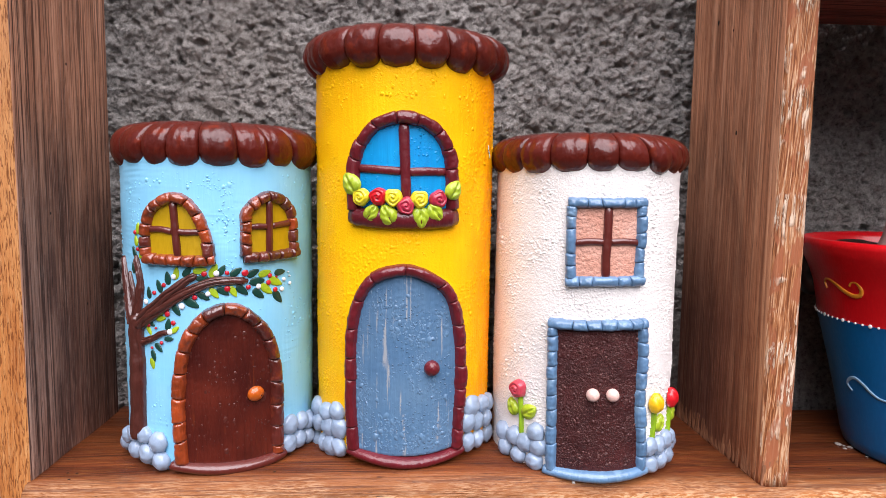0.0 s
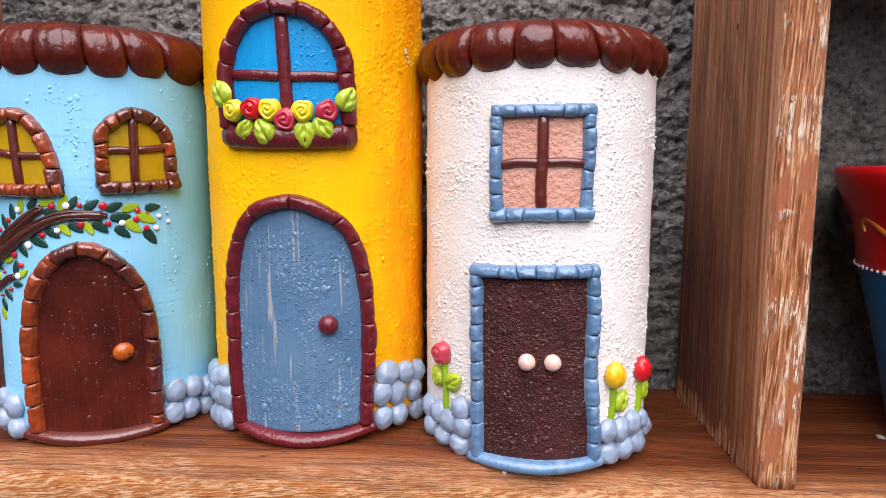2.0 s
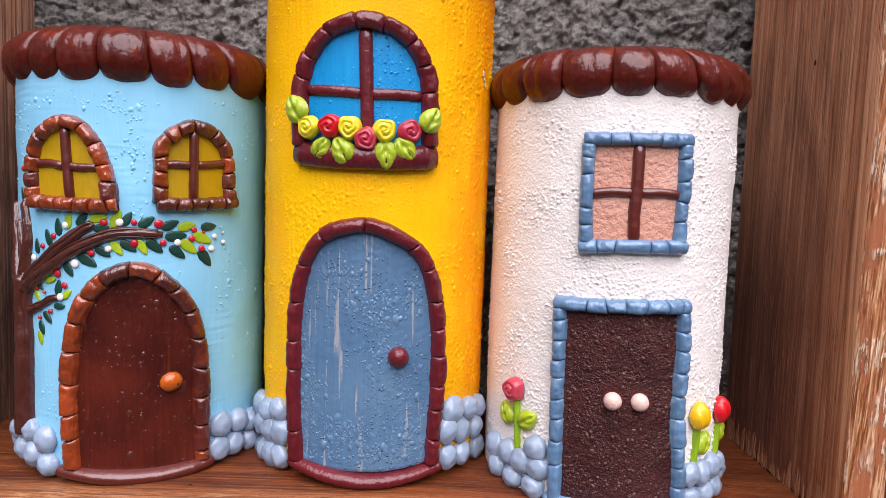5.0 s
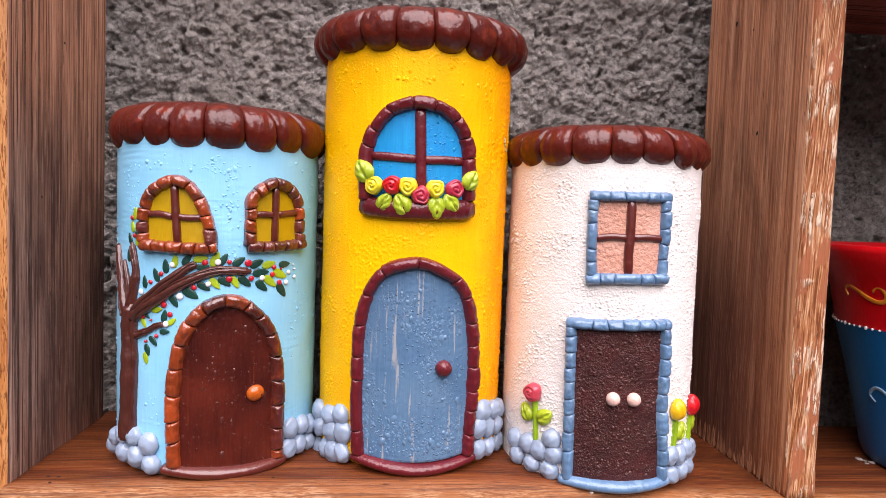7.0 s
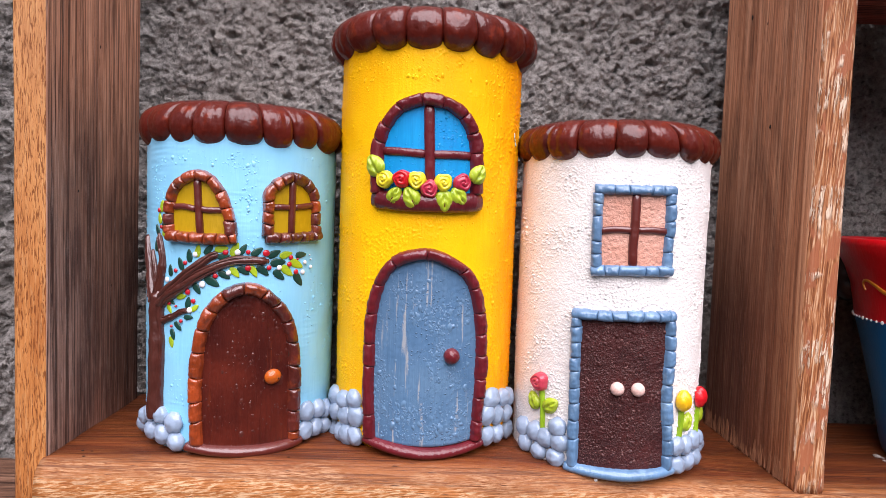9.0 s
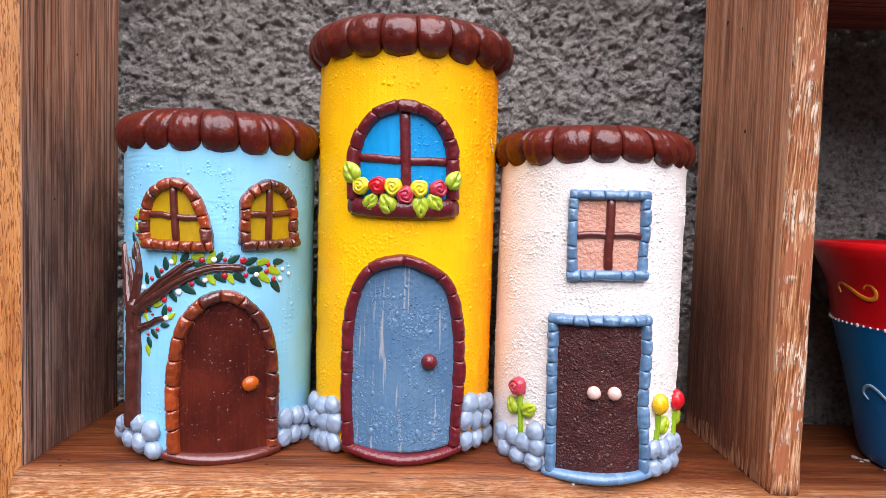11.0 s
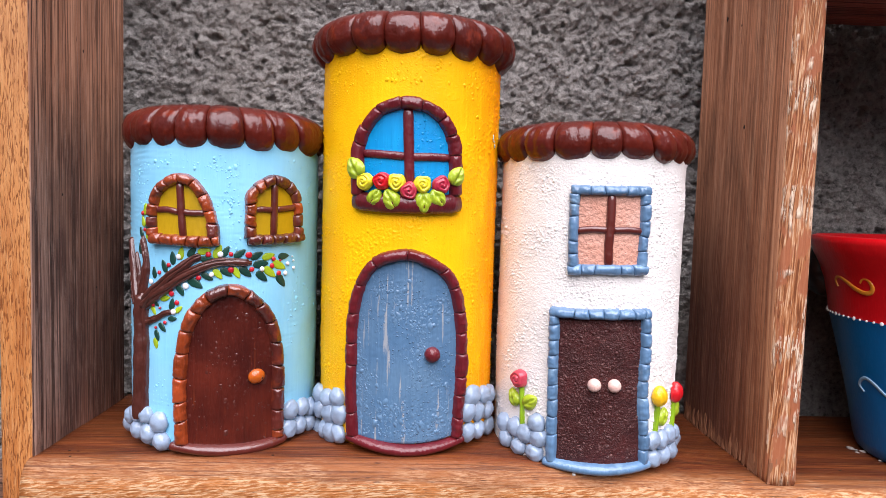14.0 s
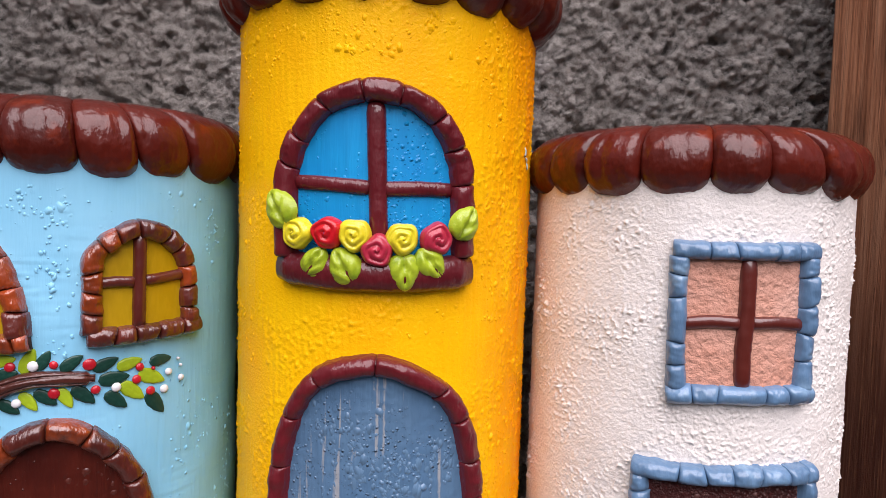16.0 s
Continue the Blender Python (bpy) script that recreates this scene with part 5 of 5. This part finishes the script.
yd = door(ty, yellow, "weathered blue door in a maroon surround", [(-31.0, 9.6), (-32.6, 28.1), (-32.8, 43.2), (-32.2, 59.9), (-29.3, 70.7), (-24.1, 79.5), (-15.7, 85.4), (0.1, 88.3), (13.9, 85.2), (23.4, 80.7), (29.1, 74.6), (33.0, 65.5), (35.0, 53.0), (35.7, 36.1), (34.5, 19.1), (33.9, 9.4)],
          [[(-31.2, 19.4), (-33.2, 40.2), (-33.4, 49.8), (-32.9, 62.7), (-28.7, 75.2), (-18.6, 85.3), (0.0, 89.5), (22.2, 81.9), (30.3, 75.0), (34.1, 63.8), (35.3, 54.6), (35.8, 46.2), (35.0, 36.2), (34.1, 27.8), (34.0, 17.5)]],
          [(-34.0, 8.9), (-22, 7.6), (-11.5, 6.5), (3.0, 5.5), (19.6, 6.2), (37.8, 8.1)], M["door_blue"], M["maroon"], 0.0051, 0.0040, 43, "frame_piece", 0.0003, dent=0.00028, notch=0.24)
part_of("knob", own(KNOB, M["maroon"]), None, yd, "maroon knob", ty.place(ty.u(16.3), 0.0464, 0.001))
stones(ty, yellow, [(-56.0, 21.7), (-45.0, 24.1), (-53.4, 15.5), (-42.8, 17.0), (-58.2, 7.6), (-43.2, 8.9), (-51.4, 8.0), (-68.5, 14.0), (-74.5, 4.0), (-72, 20.5), (46.4, 25.8), (59.6, 24.4), (43.0, 19.3), (53.0, 17.6), (43.8, 10.6), (54.0, 9.6), (67.5, 15.7), (71.3, 8.1), (72, 22.0)], 44, 1.09)

# white house
white = house_base(0.0853, 0.3258, "white stucco clay house with steel-blue window and dark door")
tw = Tube(0.0409)


def stucco_relief(u, z):
    """Sand-textured coat: fine grains everywhere, coarser spatters in drifts."""
    p = Vector((40.8 * math.sin(u / 0.0408), 40.8 * math.cos(u / 0.0408), z * 1000))
    q = p + noise.noise_vector(p * 0.8) * 0.45
    deg = u / 0.0409 * 57.2958
    if (-30 < deg < 21 and z < 0.0655) or (-22 < deg < 16 and 0.084 < z < 0.116):
        return -0.0003
    drift = min(1.0, max(0.12, 0.5 + 1.5 * noise.noise(p * 0.085 + Vector((0, 0, 4)))))
    fine = noise.noise(q * 2.3)
    grain = max(0.0, noise.noise(q * 1.5 + Vector((9, 0, 0))) - 0.16)
    clot = max(0.0, noise.noise(q * 0.85 + Vector((2, 7, 0))) - 0.34)
    return 0.00012 * fine + drift * (0.00100 * grain + 0.0016 * clot) + 0.0001 * noise.noise(p * 0.3)


house_body(tw, 0.138, board_top(0.085) - FLOOR, M["white"], white, stucco_relief, 620, 540)
roof_rolls(tw, white, 0.1264, 0.1448, 0.0040, [(-69, -74), (-52.1, -55.6), (-35.8, -36.1), (-14.8, -15.8), (0.1, 1.8), (13.0, 23.3), (27.4, 40.3), (43, 56), (60, 70)], 10, 13)
window(tw, white, "pink window with brown cross and steel-blue frame",
       [[(-22.7, 84.6), (-23.0, 94.8), (-23.1, 101.7), (-23.3, 108.5), (-23.0, 114.5)], [(-25.2, 115.9), (-16.4, 115.9), (-7.4, 115.9), (4.5, 116.0), (19.4, 116.3)], [(16.2, 85.0), (16.6, 95.8), (17.0, 102.6), (16.7, 109.5), (16.6, 115.0)]],
       [[(-22.4, 90.2), (-22.7, 95.2), (-23.4, 105.3), (-23.7, 110.3)], [(-14.5, 115.7), (-6.9, 115.9), (5.2, 116.2), (11.5, 116.3)], [(16.4, 91.9), (16.6, 97.6), (16.8, 104.0), (16.6, 110.6)]],
       M["pink"], M["steel"], M["bar"], 0.0043, 0.0031, [(-3.0, 114.3), (-3.0, 107.0), (-3.1, 100.3), (-3.6, 93.6), (-3.2, 85.6)], [[(-21.5, 99.3), (-13, 100.2), (-4.6, 100.0)], [(-1.6, 100.1), (7, 100.3), (15.6, 99.8)]], 51, (0.0037, 0.0030), "frame_piece",
       base=([(-25.4, 83.3), (-16.6, 83.8), (-5.2, 84.0), (7.2, 84.1), (19.4, 84.1)], [(-17.7, 83.5), (-10.6, 84.0), (3.3, 84.4), (10.6, 84.3)]), pane_rough=0.0003, dent=0.00026, notch=0.30)
wd = door(tw, white, "gritty dark brown double door in a steel-blue frame",
          [[(-30.6, 2.6), (-30.9, 20.0), (-31.3, 37.6), (-31.6, 55.0), (-31.7, 64.2)], [(-34.3, 65.5), (-17.3, 65.5), (-4.0, 65.8), (10.0, 65.9), (22.8, 66.0)], [(23.6, 3.0), (22.6, 18.3), (21.0, 27.0), (20.6, 35.5), (20.9, 43.1), (21.3, 51.4), (20.9, 60.5), (20.4, 64.6)]],
          [[(-31.4, 60.1), (-31.3, 53.7), (-31.3, 47.6), (-31.3, 42.0), (-31.3, 35.0), (-31.2, 28.8), (-31.2, 21.7), (-31.2, 14.1)], [(-20.3, 65.3), (-12.7, 65.6), (-5.0, 65.8), (3.3, 65.9), (12.2, 65.9), (18.6, 66.0)], [(20.9, 58.0), (21.2, 52.3), (21.0, 45.6), (20.7, 38.4), (20.8, 31.2), (22.0, 22.2), (22.6, 15.7), (23.0, 9.2)]],
          [(-34.6, 2.2), (-19.1, 1.8), (-2, 1.5), (12.2, 1.9), (27.0, 2.6)], M["door_dark"], M["steel"], 0.0046, 0.0036, 53, "frame_piece", 0.00045, dent=0.00026, notch=0.28)
for deg in (-8.1, 3.1):
    part_of("knob", own(KNOB, M["knob_pink"]), None, wd, "pale pink knob", tw.place(tw.u(deg), 0.0366, 0.001, 0, (0.82, 0.82, 0.8)))


def flower(parent, head, foot, leaves, mesh, mat, size, label):
    """A clay flower on the wall: stem, leaves and a coiled head."""
    st = part("flower", rope(tw, smooth_path([(tw.u(foot[0]), foot[1] * 0.001), (tw.u((head[0] + foot[0]) / 2 + 0.6), (head[1] + foot[1]) * 0.0005), (tw.u(head[0]), head[1] * 0.001)], 6), lambda k: 0.0021, lambda k: 0.0019, 8, 0.06, 7), M["stem"], parent, label)
    part_of("rose", own(mesh, M[mat]), None, st, "", tw.place(tw.u(head[0]), head[1] * 0.001, 0.0012, 40 if mesh is ROSE else 0, size))
    for deg, mm, turn in leaves:
        part_of("clay_leaf", own(CLAY_LEAF, M["clay_green"]), None, st, "", tw.place(tw.u(deg), mm * 0.001, 0.0008, turn, (0.86, 0.92, 0.9)))


flower(white, (-53.5, 34.5), (-51.2, 14.4), [(-58.5, 25.4, 28), (-45.6, 25.5, -55)], ROSE, "rose_soft", (1, 1, 1.2), "coral rose with green stem and leaves")
flower(white, (34.0, 30.7), (33.1, 14.9), [(39.3, 21.1, -25)], TULIP, "tulip_yellow", (1.16, 1.06, 0.95), "yellow flower with green stem")
flower(white, (56.0, 29.4), (54.5, 12.5), [(60.5, 21.5, -20)], TULIP, "rose_red", (1.16, 1.08, 0.95), "red flower with green stem")
stones(tw, white, [(-56.4, 12.6), (-40.5, 17.2), (-48.0, 11.6), (-65.2, 6.3), (-38.9, 11.2), (-52.7, 5.6), (-41.0, 5.2), (-68, 12.0), (30.6, 12.0), (38.6, 11.4), (48.6, 12.1), (57.5, 11.6), (64.5, 7.9), (31.6, 4.8), (42.0, 5.0), (53.7, 4.7)], 54)


# ---- flower pot in the next bay ----
def lathe(bm, profile, seg=72):
    rows = [[(r * math.sin(2 * math.pi * j / seg), -r * math.cos(2 * math.pi * j / seg), z) for j in range(seg)] for r, z in profile]
    grid(bm, rows, close_u=True)
    bmesh.ops.recalc_face_normals(bm, faces=bm.faces)
    return bm


PZ = board_top(0.25)
pot = new("flower_pot")
pot.location = (0.2614, 0.3172, PZ)
tagged(pot, "red and blue painted clay flower pot with scroll decoration", "flower pot")
BODY = [(0.001, 0.0), (0.0375, 0.0), (0.0396, 0.0018), (0.0412, 0.0066), (0.0448, 0.0255), (0.0499, 0.0464), (0.0540, 0.0625), (0.0551, 0.0664)]
RIM = [(0.0551, 0.0664), (0.0556, 0.071), (0.0577, 0.082), (0.0604, 0.0895), (0.0634, 0.0955), (0.0652, 0.1005), (0.0648, 0.1032), (0.0624, 0.1038), (0.0606, 0.1008), (0.0572, 0.090), (0.0555, 0.082)]
lower = part("pot_body", lathe(bmesh.new(), BODY), M["pot_blue"], pot, "blue lower body")
upper = part("pot_rim", lathe(bmesh.new(), RIM), M["pot_red"], pot, "red rim")
DOT = blob_mesh("painted_dot", 0.0008, 0.0008, 0.0004, 10, 5)
DOT.materials.append(M["dot"])
tp = Tube(0.0553)
for k in range(96):
    s = (0.75, 1.2, 0.75, 0.7)[k % 4]
    part_of("painted_dot", DOT, None, upper, m=tp.place(tp.r * 2 * math.pi * k / 96, 0.0664, 0.0002, 0, (s, s, 1)))


def stroke(tube, pts, w, material, parent):
    path = smooth_path(pts, 8)
    part("painted_scroll", rope(tube, path, lambda k: w * (0.45 + 0.55 * math.sin(math.pi * k)), lambda k: 0.0004, 6), material, parent)


class Cone(Tube):
    """A wall that flares upwards: the radius at height z is r + k * (z - z0)."""

    def __init__(self, radius, z0, k):
        self.r, self.z0, self.k = radius, z0, k

    def at(self, u, z, d=0.0):
        a = u / self.r
        r = self.r + self.k * (z - self.z0) + d
        return Vector((r * math.sin(a), -r * math.cos(a), z))


tq = Cone(0.0575, 0.080, 0.19)
for turn in (0, 60, 120):
    stroke(tq, on_wall(tq, [(d + turn, mm) for d, mm in [(-96.6, 80.0), (-97.8, 83.0), (-94.5, 84.8), (-89.1, 82.9), (-84.5, 80.5), (-79.3, 79.0), (-75.8, 79.8), (-75.0, 82.5), (-76.9, 85.2), (-79.3, 85.3), (-81.0, 83.3)]]), 0.0021, M["pot_orange"], upper)
tr_ = Cone(0.0477, 0.037, 0.245)
for turn in (0, 75, 150):
    stroke(tr_, on_wall(tr_, [(d + turn, mm) for d, mm in [(-88.1, 32.0), (-91.4, 34.4), (-89.3, 37.3), (-85.0, 38.9), (-80.1, 37.4), (-74.8, 34.2), (-70.6, 32.5), (-64.8, 32.0)]]), 0.0017, M["pot_pale"], lower)
me = blob_mesh("handle", 0.0125, 0.0140, 0.0105, 24, 14, 0.08, 2)
lug = Tube(0.0585)
part_of("handle", me, M["pot_dark"], upper, "dark rounded handle", lug.place(lug.u(-136), 0.0850, 0.0))
bm = bmesh.new()
rows = []
for i in range(9):
    r = 0.0590 * (1 - i / 8) + 0.0004
    rows.append([(r * math.sin(2 * math.pi * j / 40), -r * math.cos(2 * math.pi * j / 40), 0.0985 + 0.0036 * noise.noise(Vector((r * 150 * math.sin(j * 0.157), r * 150 * math.cos(j * 0.157), 2)))) for j in range(40)])
grid(bm, rows, close_u=True)
bmesh.ops.recalc_face_normals(bm, faces=bm.faces)
part("soil", bm, M["soil"], pot, "dark soil")

plant = new("plant_stem")
plant.location = (0.2410, 0.3300, PZ + 0.0965)
tagged(plant, "thick pinkish plant stem standing in the pot", "plant")
bm = bmesh.new()
rows = []
for i in range(25):
    k = i / 24
    r = 0.0080 - 0.004 * k + 0.0005 * math.sin(k * 34)
    cx, cy = 0.020 * k + 0.024 * k * k, 0.004 * k
    rows.append([(cx + r * math.cos(2 * math.pi * j / 16), cy + r * math.sin(2 * math.pi * j / 16), -0.004 + 0.10 * k) for j in range(16)])
vs = grid(bm, rows, close_u=True)
bm.faces.new(vs[-1])
bmesh.ops.recalc_face_normals(bm, faces=bm.faces)
part("stem", bm, M["stick"], plant)

# pale chips lying by the pot
rnd = random.Random(5)
for x, y, s in ((0.2190, 0.3282, 1.0), (0.2224, 0.3240, 0.8), (0.2188, 0.3228, 0.5), (0.2205, 0.3262, 0.45), (0.2228, 0.3130, 0.4)):
    me = blob_mesh("paint_chip", 0.0020 * s, 0.0011 * s, 0.0008 * s, 8, 4, 0.5, x * 500)
    ob = part_of("paint_chip", me, M["chip"], None, "", Matrix.Translation((x, y, board_top(x) + 0.0002)) @ Matrix.Rotation(rnd.uniform(0, 3), 4, "Z"))
    tagged(ob, "small pale chip of paint lying on the board", "chip", "pale chips on the board")


# ---- dried drops of paint ----
def clear_of(boxes, inner):
    """Keeps drops off the windows and doors given as (left, right, bottom, top)."""
    return lambda deg, z: 0.0 if any(a < deg < b and c < z < d for a, b, c, d in boxes) else inner(deg, z)


BLUE_FREE = clear_of([(-33, 13, 0.088, 0.120), (26, 70, 0.088, 0.121), (-18, 54, 0.0, 0.076), (-60, -30, 0.0, 0.096), (-60, 62, 0.0, 0.022), (-30, 40, 0.07, 0.09)], patchy(55, 0.08, 2.0))
drops(tb, blue, M["sky_blue"], 520, (0.00018, 0.00044), BLUE_FREE, 61, heights=(0.006, 0.126), bulge=(0.4, 0.75))
drops(tb, blue, M["sky_blue"], 130, (0.00020, 0.00045), lambda deg, z: math.exp(-((deg - 19 - 40 * (z - 0.115)) / 3.5) ** 2), 67, heights=(0.088, 0.125), stretch=1.6, bulge=(0.4, 0.75))
YELLOW_FREE = clear_of([(-38, 34, 0.103, 0.156), (-44, 42, 0.0, 0.094), (-80, 80, 0.0, 0.03)], lambda deg, z: max(patchy(45, 0.02, 5.0)(deg, z) * (0.9 if deg > -20 else 0.5), 0.7 if deg > 38 else 0.0))
drops(ty, yellow, M["yellow"], 2600, (0.00018, 0.00048), YELLOW_FREE, 62, heights=(0.004, 0.170), bulge=(0.3, 0.7))
drops(tb, bd, M["drop_brown"], 85, (0.00026, 0.00070), lambda d, z: 1.0, 63, lift=0.0008, span=(-6, 42), heights=(0.010, 0.062))
drops(ty, yd, M["drop_blue"], 1050, (0.00020, 0.00052), lambda d, z: max(patchy(70, 0.05, 9.0)(d, z), 0.8 if z < 0.026 else 0.05) * (1.0 if noise.noise(Vector((d * 0.55, z * 22, 4))) > -0.05 else 0.15), 64, lift=0.0008, span=(-31, 30), heights=(0.011, 0.080), stretch=2.0, bulge=(0.25, 0.6))
drops(tw, wd, M["grit_pale"], 480, (0.00014, 0.00036), patchy(150, -0.1, 8.0, 3.0), 68, lift=0.0009, span=(-28, 19), heights=(0.005, 0.063), bulge=(0.4, 0.8), stretch=1.0)
drops(tw, wd, M["grit"], 2600, (0.00016, 0.00042), patchy(120, -0.2, 3.0, 3.0), 65, lift=0.0008, span=(-28, 19), heights=(0.005, 0.063), bulge=(0.4, 0.8), stretch=1.0)
drops(ty, yw, M["cyan_pane"], 150, (0.00016, 0.00036), lambda d, z: 1.0 if d > 0 else 0.25, 66, lift=0.0006, span=(-24, 22), heights=(0.118, 0.138))


# small marks
SCUFF = blob_mesh("scuff", 0.0006, 0.0013, 0.00025, 12, 4, 0.7, 3)
for deg, mm, turn, k in ((64, 139.0, -15, 1.0), (67, 135.5, 20, 0.8), (65.5, 137.2, 40, 0.6)):
    part_of("scuff", own(SCUFF, M["scuff"]), None, yellow, m=ty.place(ty.u(deg), mm * 0.001, 0.0002, turn, (k, k, 1)))
DRIP = blob_mesh("paint_drip", 0.0012, 0.0009, 0.0011, 12, 6, 0.4, 5)
for deg, mm, k in ((-17, -1.2, 0.65),):
    part_of("paint_drip", own(DRIP, M["drip"]), None, white, m=tw.place(tw.u(deg), mm * 0.001, 0.0018, 0, (k, k, k)))
for deg, mm, k in ((20, 3.0, 0.8), (8, 3.2, 0.5)):
    part_of("paint_drip", own(DRIP, M["sky_blue"]), None, blue, m=tb.place(tb.u(deg), mm * 0.001, 0.0022, 0, (k, k, k)))
